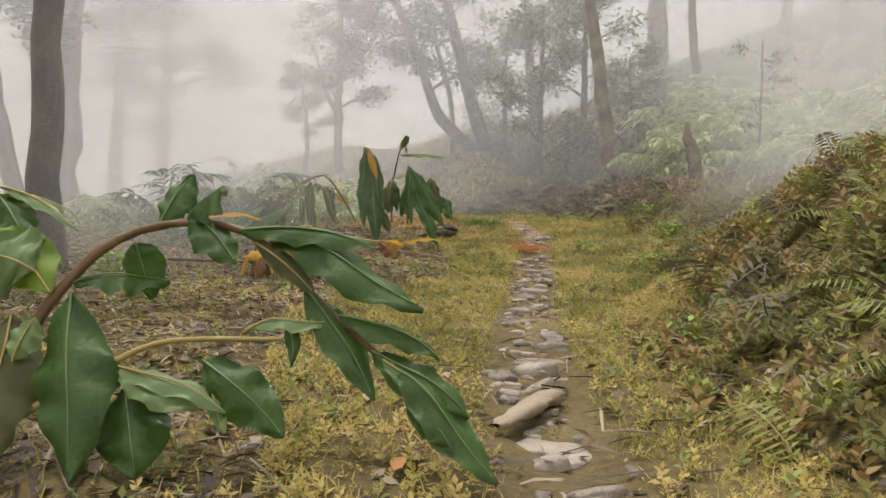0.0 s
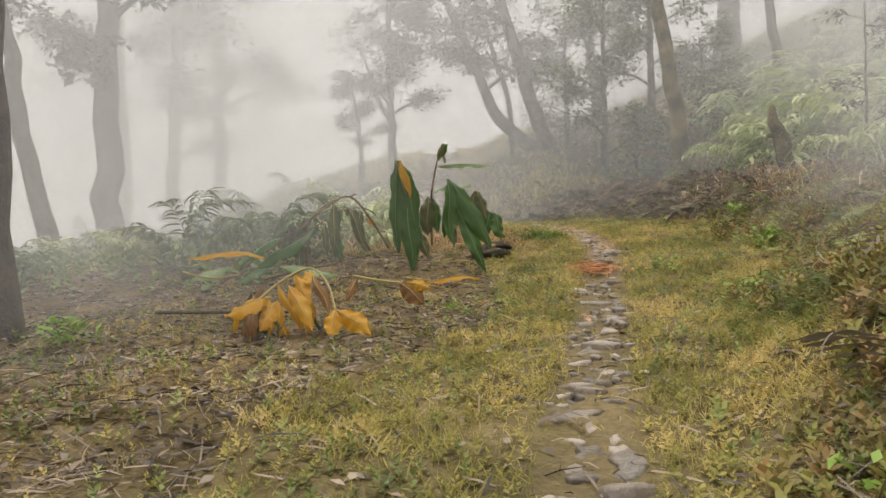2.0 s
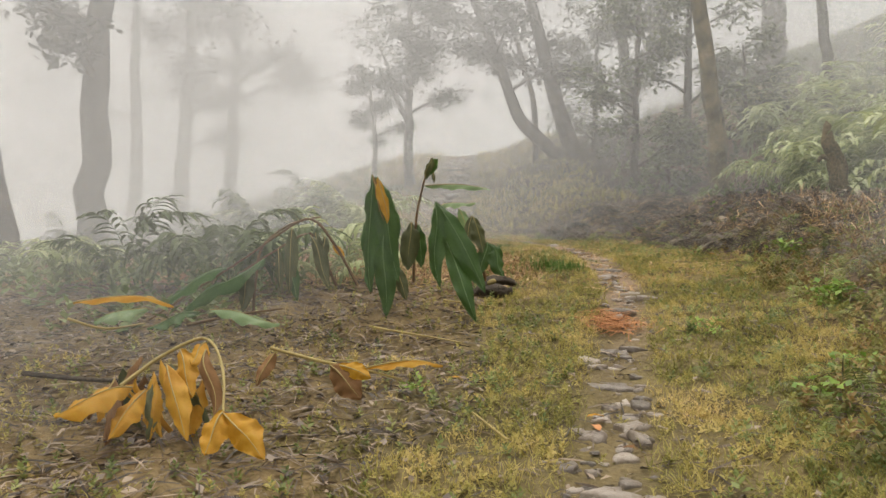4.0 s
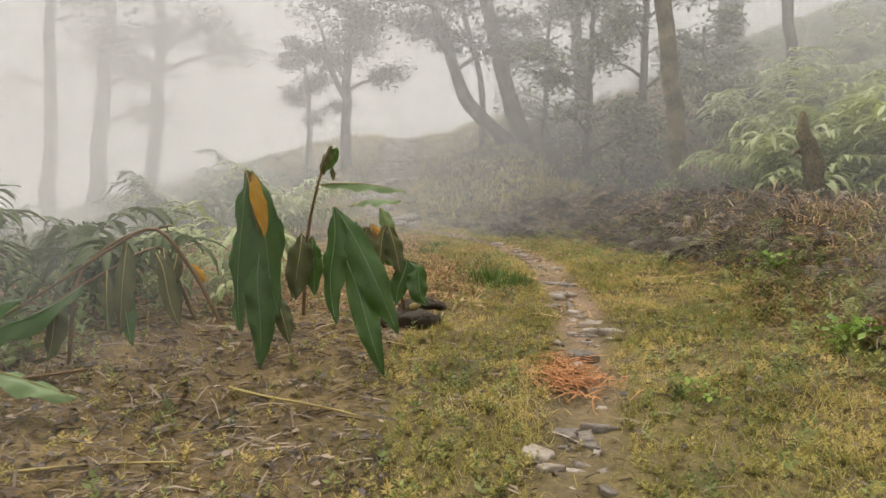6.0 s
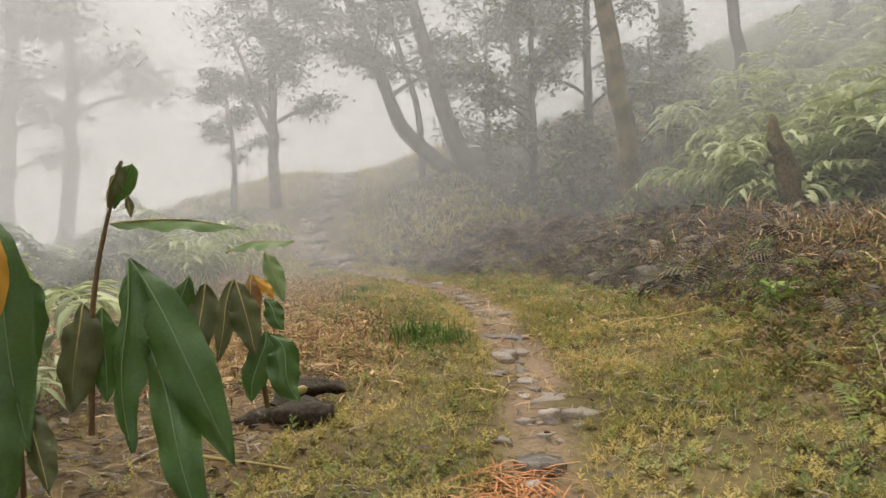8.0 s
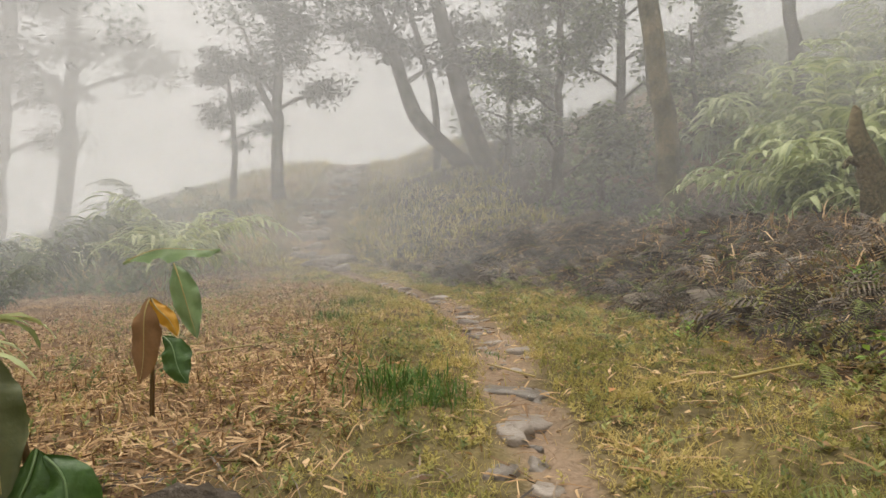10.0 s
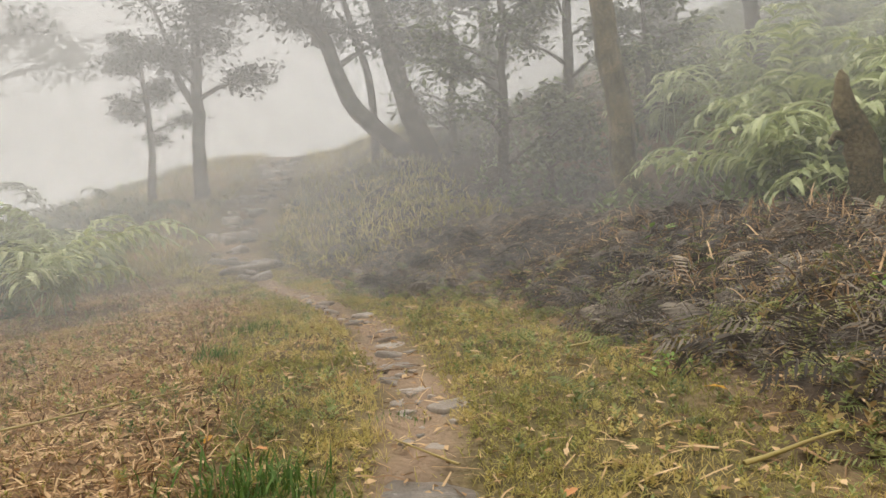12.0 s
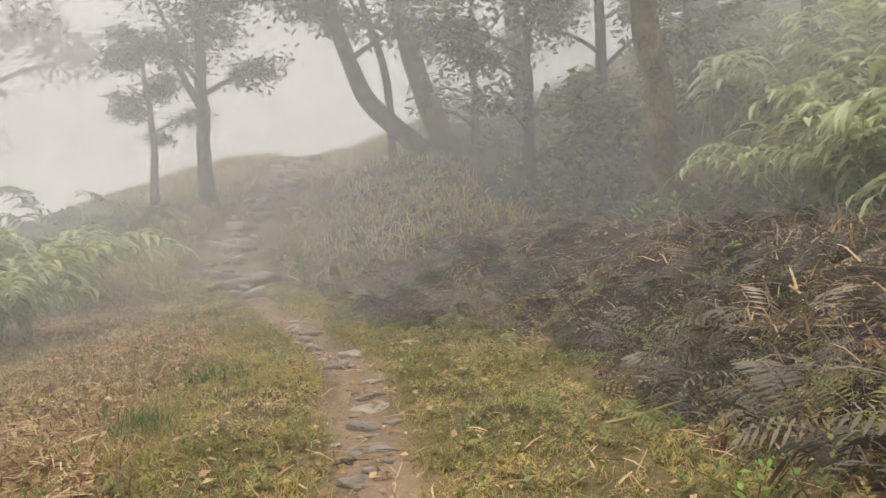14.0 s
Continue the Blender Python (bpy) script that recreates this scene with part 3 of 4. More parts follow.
cane_thing("ginger_plant", "bowed ginger canes with narrow limp leaves", CUT,
           [[(-1.28, 11.20, 1.40), (-1.50, 11.20, 1.79), (-1.75, 11.15, 2.08), (-2.08, 11.10, 1.92), (-2.39, 11.00, 1.69), (-3.39, 10.90, 1.05)],
            [(-1.58, 11.50, 1.38), (-1.77, 11.50, 1.78), (-1.86, 11.40, 1.94), (-2.18, 11.20, 1.74), (-2.47, 11.00, 1.52)],
            [(-2.31, 11.00, 1.12), (-2.27, 11.00, 1.55), (-2.23, 11.10, 1.82), (-1.98, 11.20, 2.03), (-1.69, 11.30, 2.11)]],
           [((-1.75, 11.30, 1.94), (-1.60, 11.20, 1.39), 0.16, WILT), ((-1.65, 11.30, 1.90), (-1.67, 11.20, 1.58), 0.14, WILT), ((-1.93, 11.10, 1.99), (-1.93, 11.00, 1.32), 0.17, WILT), ((-2.08, 11.10, 1.78), (-2.02, 11.00, 1.33), 0.1, WILT),
            ((-2.00, 11.10, 1.81), (-1.85, 11.00, 1.25), 0.15, GREEN), ((-1.77, 11.20, 1.91), (-1.54, 11.10, 1.37), 0.15, WILT), ((-2.30, 10.90, 1.58), (-2.35, 10.80, 1.17), 0.18, WILT), ((-2.15, 10.90, 1.68), (-2.91, 10.50, 1.01), 0.26, GREEN, (-0.2, -0.7, 0.8), 0.1),
            ((-2.50, 10.80, 1.59), (-3.06, 10.60, 1.24), 0.22, GREEN, (0, -0.5, 1)), ((-1.59, 11.40, 1.82), (-1.47, 11.40, 1.68), 0.09, YELLOW)])
cane_thing("fallen_ginger_leaf", "broad green ginger leaves lying on litter", "",
           [[(-2.48, 9.90, 1.12), (-2.07, 10.00, 1.20), (-1.69, 10.10, 1.25)]],
           [((-2.32, 10.00, 1.24), (-1.65, 9.90, 1.12), 0.2, PALE, (0, -0.3, 1), 0.03), ((-2.41, 10.00, 1.22), (-2.79, 9.80, 1.09), 0.2, GREEN, (0, -0.3, 1), 0.04), ((-2.79, 9.80, 1.27), (-3.22, 9.70, 1.15), 0.25, PALE, (0, -0.3, 1), 0.03)])
cane_thing("wilted_ginger_plant", "fallen ginger plant with yellow and orange dead leaves", "",
           [[(-1.76, 7.60, 1.01), (-1.60, 7.80, 1.16), (-1.40, 7.90, 1.24), (-1.21, 7.70, 1.10), (-1.08, 7.40, 0.87)],
            [(-1.11, 8.20, 1.15), (-0.78, 8.10, 1.09), (-0.50, 8.00, 1.06), (-0.25, 8.00, 1.00)], [(-2.99, 9.00, 1.25), (-2.70, 9.00, 1.18), (-2.48, 9.20, 1.20)]],
           [((-1.40, 7.90, 1.22), (-1.39, 7.70, 1.12), 0.14, YELLOW), ((-1.54, 7.70, 1.12), (-1.28, 7.40, 0.77), 0.16, YELLOW), ((-1.61, 7.60, 0.99), (-1.65, 7.30, 0.79), 0.16, YELLOW), ((-1.63, 7.50, 1.02), (-1.88, 7.20, 0.92), 0.2, YELLOW, (0, -0.6, 1)),
            ((-1.51, 7.80, 1.19), (-1.34, 7.60, 0.95), 0.15, YELLOW), ((-1.79, 7.60, 1.05), (-1.83, 7.40, 0.87), 0.14, BROWNL), ((-1.08, 7.40, 0.92), (-0.79, 7.20, 0.74), 0.2, YELLOW), ((-1.08, 7.40, 0.92), (-1.09, 7.20, 0.75), 0.16, YELLOW),
            ((-1.35, 7.80, 1.19), (-1.17, 7.50, 0.87), 0.1, BROWNL), ((-0.68, 8.00, 1.08), (-0.47, 7.90, 0.90), 0.2, BROWNL), ((-0.62, 8.00, 1.08), (-0.41, 7.90, 1.02), 0.12, YELLOW), ((-0.47, 8.00, 1.06), (-0.01, 8.00, 1.08), 0.1, YELLOW, (0, -0.3, 1)),
            ((-1.08, 8.20, 1.13), (-1.13, 8.00, 0.95), 0.1, BROWNL), ((-2.95, 9.00, 1.37), (-2.15, 9.00, 1.34), 0.12, YELLOW, (0, -0.4, 1))], YSTEM, 0.012)
dead = thing("dead_leaf_heap", "heap of limp orange and brown dead leaves", "dead leaves", "", (-1.75, 7.85, float(height(-1.75, 7.85))))
gd_ = np.random.default_rng(77)
for i in range(16):
    so = Soup()
    a0 = gd_.uniform(0, 6.28)
    root = np.array([gd_.normal() * 0.2, gd_.normal() * 0.12, 0.28 + gd_.uniform(0, 0.2)])
    tip = np.array([root[0] + math.cos(a0) * 0.3, root[1] + math.sin(a0) * 0.2, 0.04])
    leaf_between(so, root, tip, gd_.uniform(0.07, 0.15), (math.cos(a0), math.sin(a0) - 0.6, 0.4), 0.05, 0.7, i, 14, 0.3)
    part("leaf", so, (YELLOW, BROWNL, YELLOW, WILT)[i % 4], dead)
# low canes that overhang the start of the track
cane_thing("ginger_plant", "fallen leafy ginger cane overhanging the grass", "",
           [[(-1.36, 2.40, 0.54), (-1.29, 2.40, 0.75), (-1.21, 2.45, 0.89), (-1.07, 2.50, 1.03), (-0.88, 2.60, 1.09), (-0.64, 2.60, 1.04), (-0.42, 2.55, 0.83), (-0.19, 2.45, 0.64)]],
           [((-0.97, 2.60, 1.08), (-0.88, 2.70, 1.26), 0.15, GREEN, (0, -1, 0.6)), ((-0.88, 2.60, 1.09), (-0.73, 2.55, 1.21), 0.18, GREEN, (0.2, -0.6, 1)), ((-0.86, 2.60, 1.12), (-0.68, 2.50, 0.95), 0.17, GREEN, (0.3, -0.8, 0.7)),
            ((-0.70, 2.60, 1.06), (-0.21, 2.50, 1.00), 0.12, GREEN, (0, -0.6, 1), 0.03), ((-0.59, 2.60, 1.02), (-0.06, 2.40, 0.81), 0.19, GREEN, (0.2, -0.8, 0.8), 0.06), ((-0.64, 2.60, 1.02), (-0.42, 2.50, 0.85), 0.09, WILT),
            ((-0.46, 2.55, 0.87), (-0.22, 2.40, 0.52), 0.15, GREEN, (0.3, -0.9, 0.5)), ((-0.34, 2.50, 0.78), (-0.01, 2.40, 0.65), 0.12, GREEN, (0.2, -0.6, 1)), ((-0.23, 2.45, 0.67), (0.08, 2.30, 0.49), 0.16, GREEN, (0.2, -0.8, 0.7)),
            ((-0.17, 2.40, 0.63), (0.16, 2.20, 0.32), 0.17, GREEN, (0.2, -0.8, 0.6)), ((-0.19, 2.40, 0.65), (0.10, 2.35, 0.43), 0.1, PALE, (0.2, -0.8, 0.6)), ((-0.11, 2.35, 0.55), (0.03, 2.25, 0.40), 0.12, GREEN),
            ((-0.49, 2.50, 0.78), (-0.49, 2.45, 0.62), 0.06, GREEN), ((-1.19, 2.45, 0.89), (-0.93, 2.60, 0.89), 0.16, GREEN, (0, -0.5, 1)), ((-1.03, 2.55, 1.02), (-0.99, 2.60, 0.83), 0.16, GREEN)], STEM, 0.02)
cane_thing("ginger_plant", "fallen leafy ginger cane with broad hanging leaves", "",
           [[(-1.34, 2.30, 0.46), (-1.16, 2.35, 0.57), (-1.02, 2.35, 0.65), (-0.86, 2.40, 0.71), (-0.52, 2.45, 0.71)]],
           [((-1.17, 2.40, 0.86), (-1.06, 2.15, 0.33), 0.29, GREEN, (0.1, -1, 0.3), 0.04), ((-0.76, 2.40, 0.65), (-0.48, 2.30, 0.43), 0.2, GREEN, (0.2, -1, 0.5)), ((-1.02, 2.35, 0.64), (-0.66, 2.30, 0.50), 0.1, PALE, (0, -0.6, 1)),
            ((-0.98, 2.35, 0.57), (-0.91, 2.25, 0.32), 0.26, GREEN, (0.2, -1, 0.5)), ((-1.02, 2.35, 0.62), (-0.74, 2.30, 0.52), 0.15, PALE, (0, -0.5, 1)), ((-0.74, 2.40, 0.57), (-0.66, 2.30, 0.44), 0.07, PALE),
            ((-1.36, 2.40, 0.79), (-1.33, 2.20, 0.35), 0.26, WILT), ((-1.29, 2.40, 0.93), (-1.47, 2.40, 1.00), 0.3, PALE, (0.1, -1, 0.3)), ((-1.24, 2.40, 0.86), (-1.49, 2.50, 1.08), 0.22, BRIGHT, (0.1, -1, 0.4)), ((-1.51, 2.60, 1.21), (-1.20, 2.50, 1.06), 0.06, PALE, (0, -0.5, 1)),
            ((-1.51, 2.60, 1.18), (-1.24, 2.55, 1.12), 0.05, PALE, (0, -0.5, 1)), ((-1.53, 2.60, 1.19), (-1.34, 2.50, 1.00), 0.14, GREEN), ((-1.30, 2.30, 0.66), (-1.26, 2.35, 0.79), 0.12, PALE), ((-0.64, 2.45, 0.73), (-0.36, 2.50, 0.76), 0.08, PALE, (0, -0.5, 1))], YSTEM, 0.014)


# ---- arching ginger clumps of the slopes ----
def frond_soup(seed, ln=1.7, pairs=10, leaf=0.42, droop=1.5):
    g = np.random.default_rng(seed)
    s = np.linspace(0, 1, 16)
    ang = 1.35 - droop * s ** 1.6
    sp = np.stack([np.cumsum(np.cos(ang)), 0 * s, np.cumsum(np.sin(ang))], -1) * ln / 16
    so = Soup()
    tube(so, sp, np.linspace(0.013, 0.004, 16), 5)
    for i in range(pairs):
        k = 4 + int(i * 11 / pairs)
        for sg in (-1, 1):
            lv, lf = blade(leaf * g.uniform(0.75, 1.15), 0.095, g.uniform(0.0, 0.5) , g.uniform(0.9, 1.7), 0.4, 0.006, 7, seed * 40 + i)
            so.add(lv @ rot_z(sg * g.uniform(0.7, 1.2)).T + sp[k], lf)
    lv, lf = blade(leaf, 0.08, 0.0, 1.0, 0.4, 0.006, 7, seed)
    so.add(lv + sp[-1], lf)
    return so


FROND = [frond_soup(s, 1.5 + 0.12 * s, 11 + s % 3, 0.42 + 0.04 * (s % 3), 1.4 + 0.3 * (s % 3)).mesh("frond") for s in range(5)]
PFROND = [m.copy() for m in FROND]
LFROND = [m.copy() for m in FROND]


def clump(label, x, y, n, size, seed, meshes, material, group):
    g = np.random.default_rng(seed)
    z = float(height(x, y))
    t = thing("ginger_clump", label, "ginger plant", group, (x, y, z - 0.03))
    for i in range(n):
        f = tagged(part("frond", meshes[(i + seed) % len(meshes)], material, t), kind="stuff")
        f.location = (*(g.normal(size=2) * 0.16), 0)
        f.rotation_euler = (g.uniform(-0.2, 0.2), g.uniform(-0.25, 0.35), i * 2.4 + g.uniform(-0.5, 0.5))
        k = size * g.uniform(0.75, 1.2)
        f.scale = (k, k, k)


SLOPE = [(7.6, 21.2), (9.3, 20.6), (8.6, 22.4), (10.6, 21.8), (9.9, 23.6), (7.9, 24.2), (11.6, 24.2), (9.0, 25.6), (10.6, 26.4), (12.6, 26.2), (8.3, 27.2), (11.7, 28.4), (9.4, 28.8), (13.4, 28.6), (7.6, 29.4),
         (11.2, 31.0), (13.2, 31.2), (8.6, 31.8), (15.2, 30.4), (10.2, 14.8), (9.8, 12.2), (12.4, 18.2), (12.0, 15.6), (9.5, 15.2), (11.2, 13.2), (9.2, 18.4), (12.4, 10.8), (10.6, 17.0), (8.6, 20.4), (7.4, 22.6), (7.0, 24.8), (13.5, 13.2), (14.5, 17.5), (14.2, 21.4), (5.9, 13.6), (6.9, 14.6), (6.4, 11.8), (7.8, 12.8), (8.4, 14.2)]
for i, (x, y) in enumerate(SLOPE):
    clump("pale green arching ginger clump on the bank", x, y, 11, (1.05 if x > 8.5 or y > 19 else 0.6) + 0.4 * ((i * 7) % 5) / 4, i, PFROND, FERN, "ginger on the bank")
LEFT = [(-6.5, 11.5), (-5.6, 13), (-4.5, 12.6), (-3.2, 12.8), (-7.5, 14), (-5, 15.5), (-3.6, 14.5), (-2.3, 14.2), (-6.5, 18), (-5, 20), (-4, 23.4), (-7, 24), (-9, 27), (-7, 30), (-11, 30), (-9, 34), (-1.9, 13.0), (-6.2, 9.6), (-8.6, 10.4), (-4.9, 26.5), (-13, 26), (-10.5, 20.5), (-6.2, 28), (-8.2, 29), (-6.0, 32.5), (-7.8, 25.5)]
for i, (x, y) in enumerate(LEFT):
    clump("low green ginger clump among cut litter", x, y, 7 if y < 22 else 10, (0.5 if y < 22 else 0.85) + 0.4 * ((i * 5) % 4) / 3, i + 50, (FROND, LFROND, FROND)[i % 3], HERB if i % 3 != 1 else FERN, "ginger below the track")
cane_thing("ginger_plant", "yellowing ginger shoot beside brown litter", "",
           [[(-0.68, 14.60, 1.44), (-0.68, 14.60, 1.90), (-0.71, 14.60, 2.16)]],
           [((-0.69, 14.60, 2.16), (-0.67, 14.40, 1.68), 0.2, BROWNL), ((-0.68, 14.60, 2.16), (-0.49, 14.50, 1.94), 0.12, YELLOW), ((-0.57, 14.50, 1.94), (-0.39, 14.40, 1.68), 0.2, GREEN), ((-0.62, 14.80, 2.37), (-0.44, 14.70, 1.91), 0.2, PALE), ((-1.03, 15.00, 2.37), (-0.39, 15.00, 2.45), 0.2, PALE, (0, -0.5, 1))])


# ---- stump, log, bark ----
sx, sy = 6.75, 20.4
stump = thing("dead_stump", "broken mossy dead tree stump among ferns", "stump", "", (sx, sy, float(height(sx, sy))))
so = Soup()
tube(so, curve([(0.1, 0, -0.3), (0.02, 0, 0.3), (-0.04, 0, 0.9), (-0.2, 0, 1.3), (-0.22, 0, 1.75)], 20), np.concatenate([np.linspace(0.22, 0.16, 12), np.linspace(0.16, 0.07, 7), [0.02]]), 12, 0.1, 3)
part("trunk", so, MOSSY, stump)
so = Soup()
tube(so, curve([(-0.05, 0, 0.85), (-0.3, -0.05, 1.0), (-0.42, -0.05, 0.9)], 8), np.linspace(0.08, 0.03, 8), 8, 0.12, 5)
part("broken_limb", so, MOSSY, stump)

lx, ly = -0.08, 13.0
log = thing("rotten_log", "short dark rotten log half sunk in moss", "log", "", (lx, ly, float(height(lx, ly)) - 0.04))
so = Soup()
tube(so, curve([(-0.4, -0.05, 0.03), (-0.2, 0, 0.06), (0.12, -0.03, 0.08), (0.3, 0.0, 0.05)], 12), np.concatenate([[0.02], np.linspace(0.09, 0.12, 10), [0.03]]), 16, 0.24, 4)
part("bark", so, BARK, log)
so = Soup()
tube(so, curve([(-0.08, 0.1, 0.1), (0.02, 0.2, 0.22), (0.2, 0.25, 0.25), (0.34, 0.28, 0.2)], 12), np.concatenate([np.linspace(0.08, 0.07, 6), np.linspace(0.06, 0.035, 5), [0.01]]), 12, 0.26, 6)
part("broken_limb", so, BARK, log)
so = Soup()
tube(so, curve([(-0.02, 0.12, 0.2), (0.04, 0.12, 0.235), (0.1, 0.13, 0.25)], 6), np.array([0.005, 0.03, 0.035, 0.035, 0.03, 0.005]), 8, 0.12, 7)
part("split_wood", so, YSTEM, log, "pale splintered wood")
so = Soup()
tube(so, curve([(-0.19, -0.29, 0.0), (-0.06, -0.12, 0.03), (0.06, 0.1, 0.035), (0.18, 0.27, 0.02)], 14), np.concatenate([[0.02], np.linspace(0.05, 0.075, 11), [0.06, 0.015]]), 12, 0.12, 8)
bark = part("bark_slab", so, surface("pale_bark", [(0.2, (0.22, 0.17, 0.12)), (0.8, (0.45, 0.37, 0.28))], 0.7, 8, 60, 0.5, 0, 0.3))
bark.scale = (0.85, 1, 0.45)
bark.location = (0.36, 3.1, float(height(0.36, 3.1)) + 0.05)
tagged(bark, "pale peeled bark slab lying across the track", "bark")
for x, y, az, ln, rr in ((3.3, 15.4, 0.25, 0.6, 0.014), (-0.6, 10.6, -0.2, 0.9, 0.012), (-1.6, 9.4, 0.3, 1.4, 0.012), (0.25, 8.1, 2.2, 0.4, 0.01), (-2.4, 8.6, -0.1, 1.5, 0.02), (1.55, 15.9, 2.3, 0.5, 0.008), (-0.9, 17.2, 0.3, 1.6, 0.012), (3.2, 18.4, 0.4, 0.9, 0.012), (-0.2, 12.1, -0.35, 0.7, 0.014), (1.75, 4.2, 0.4, 0.3, 0.02)):
    so = Soup()
    tt = np.linspace(-0.5, 0.5, 9) * ln
    px_, py_ = x + tt * math.cos(az), y + tt * math.sin(az) + 0.03 * np.sin(tt * 6)
    pz_ = np.interp(tt, [-ln / 2, ln / 2], [float(height(px_[0], py_[0])), float(height(px_[-1], py_[-1]))]) + 0.05
    tube(so, np.stack([px_ - x, py_ - y, pz_ - pz_[4]], -1), np.linspace(rr, rr * 0.5, 9), 6, 0.08)
    ob = part("fallen_stick", so, YSTEM if rr < 0.015 else BARK)
    ob.location = (x, y, pz_[4])
    tagged(ob, "dry fallen stick lying on the litter", "stick", "fallen sticks")


# ---- ground cover ----
def scatter(n, x0, x1, y0, y1, keep, seed):
    """Random spots where keep(d, y), the share kept, allows; d is the way from the track's middle."""
    g = np.random.default_rng(seed)
    y = y0 + (y1 - y0) * g.uniform(0, 1, n) ** 1.15
    d = g.uniform(x0, x1, n)
    rim = sm(np.minimum(d - x0, x1 - d), 0, 0.22 * min(5, x1 - x0)) * sm(y, y0, y0 + 1.5) * (1 - sm(y, y1 - 2.5, y1))
    ok = g.uniform(0, 1, n) < keep(d, y) * np.maximum(rim, 0.02)
    d, y = d[ok], y[ok]
    x = d + path_x(y)
    return on_ground(x, y), g


def patch(p, k, ph):
    """Irregular patches, 0 to 1, about 2 / k metres across."""
    a = 0.65 * lumps(p[:, 0], p[:, 1], 2.0 / k, ph) + 0.35 * lumps(p[:, 0], p[:, 1], 0.8 / k, ph + 3)
    return sm(a, 0.15, 0.85)


def stuff(name, soup, material, label, category):
    return tagged(part(name, soup, material), label, category, kind="stuff")


def lay(soup, tmpl, pos, g, size, tilt=(0.0, 0.5), roll=0.4, drift=0.9):
    """Stamps tmpl; each plant's tone follows patches drift times a metre apart, with a share of its own."""
    n = len(pos)
    tone = 0.62 * patch(pos, 3.2 / drift, 4.0) + 0.38 * np.random.default_rng(n).uniform(0, 1, n)
    soup.stamp(*tmpl, pos, rot_z(g.uniform(0, 6.283, n)) @ rot_y(-g.uniform(*tilt, n)) @ rot_x(g.uniform(-roll, roll, n)), size, tone)


def left_edge(y):
    return -1.25 + 0.35 * np.sin(y * 0.9) - 0.2 * sm(y, 12, 15)


def right_edge(y):
    return 0.8 + 0.55 * sm(y, 4, 7) + 0.65 * sm(y, 8, 12) - 0.25 * sm(y, 17, 20) + 0.2 * np.sin(y * 1.3) - 1.0 * sm(y, 20, 23)


T_BLADE = (np.array([[0, -0.035, 0], [0, 0.035, 0], [0.6, 0.03, 0.1], [0.6, -0.03, 0.1], [1, 0.004, -0.05], [1, -0.004, -0.05]]), np.array([[0, 1, 2, 3], [3, 2, 4, 5]]))
T_LEAF = (np.array([[0, 0, 0], [0.45, 0.28, 0.1], [1, 0, 0], [0.45, -0.28, 0.1]]), np.array([[0, 1, 2, 3]]))
T_STRAW = (np.array([[-0.5, -0.012, 0], [-0.5, 0.012, 0], [0, 0.016, 0.05], [0, -0.016, 0.05], [0.5, 0.01, 0], [0.5, -0.01, 0]]), np.array([[0, 1, 2, 3], [3, 2, 4, 5]]))
hv, hf = [], []
for k in range(9):
    r = rot_z(k * 2.4) @ rot_y(-0.15 - 0.09 * k)
    hv.append((T_LEAF[0] * (0.62 - 0.03 * k)) @ r.T + [0, 0, 0.1 * k])
    hf.append(T_LEAF[1] + 4 * k)
T_HERB = (np.concatenate(hv), np.concatenate(hf))


def pinnate(pairs, droop, w):
    s = np.linspace(0, 1, pairs + 2)
    ang = 0.9 - droop * s
    sp = np.stack([np.cumsum(np.cos(ang)), 0 * s, np.cumsum(np.sin(ang))], -1) / (pairs + 2)
    v, f = [], []
    for i in range(pairs + 1):
        ln = 0.26 * math.sin(math.pi * min(1, (i + 1.2) / (pairs + 2))) + 0.03
        for sg in (-1, 1):
            q = sp[i]
            e = q + np.array([0.07, sg * ln, -0.35 * ln])
            v += [q, q + (e - q) * 0.4 + [w, 0, 0.01], e, q + (e - q) * 0.4 - [w, 0, 0]]
            f.append([len(v) - 4, len(v) - 3, len(v) - 2, len(v) - 1])
        a, b = sp[i], sp[i + 1]
        v += [a - [0, 0.008, 0], a + [0, 0.008, 0], b + [0, 0.006, 0], b - [0, 0.006, 0]]
        f.append([len(v) - 4, len(v) - 3, len(v) - 2, len(v) - 1])
    return np.array(v), np.array(f)


so = Soup()
p, g = scatter(640000, -5.2, 4.0, -2.5, 30, lambda d, y: np.where(np.abs(d) < 0.2, 0.05, 1) * np.where((d > left_edge(y)) & (d < right_edge(y)), 1, np.where(d < 0, 0.13 + 0.35 * sm(y, 13, 16), 0.22)) * (0.35 + 0.65 * sm(np.abs(d), 0.15, 0.45)) * (0.12 + 0.88 * patch(np.stack([d, y], -1), 5.5, 0.3)), 11)
lay(so, T_BLADE, p, g, (0.04 + 0.06 * patch(p, 2.3, 1) * g.uniform(0.3, 1, len(p)) + 0.03 * g.uniform(0, 1, len(p)) ** 3), (0.15, 1.25), 0.8)
p, g = scatter(80000, -5.2, 4.0, -2.0, 27, lambda d, y: np.where(np.abs(d) < 0.25, 0.03, 1) * np.where((d > left_edge(y)) & (d < right_edge(y)), 0.9, 0.22), 31)
keep = g.uniform(0, 1, len(p)) < 0.25 + 0.75 * patch(p, 3.1, 0.4)
p = p[keep]
lay(so, T_HERB, p, g, 0.035 + 0.05 * g.uniform(0, 1, len(p)) ** 2, (-0.4, 0.4), 0.4)
p, g = scatter(45000, -12, 6, 26, 47, lambda d, y: np.where(np.abs(d) < 0.95, 0.0, 0.9), 61)
lay(so, T_BLADE, p, g, g.uniform(0.12, 0.4, len(p)), (0.2, 1.3), 0.8)
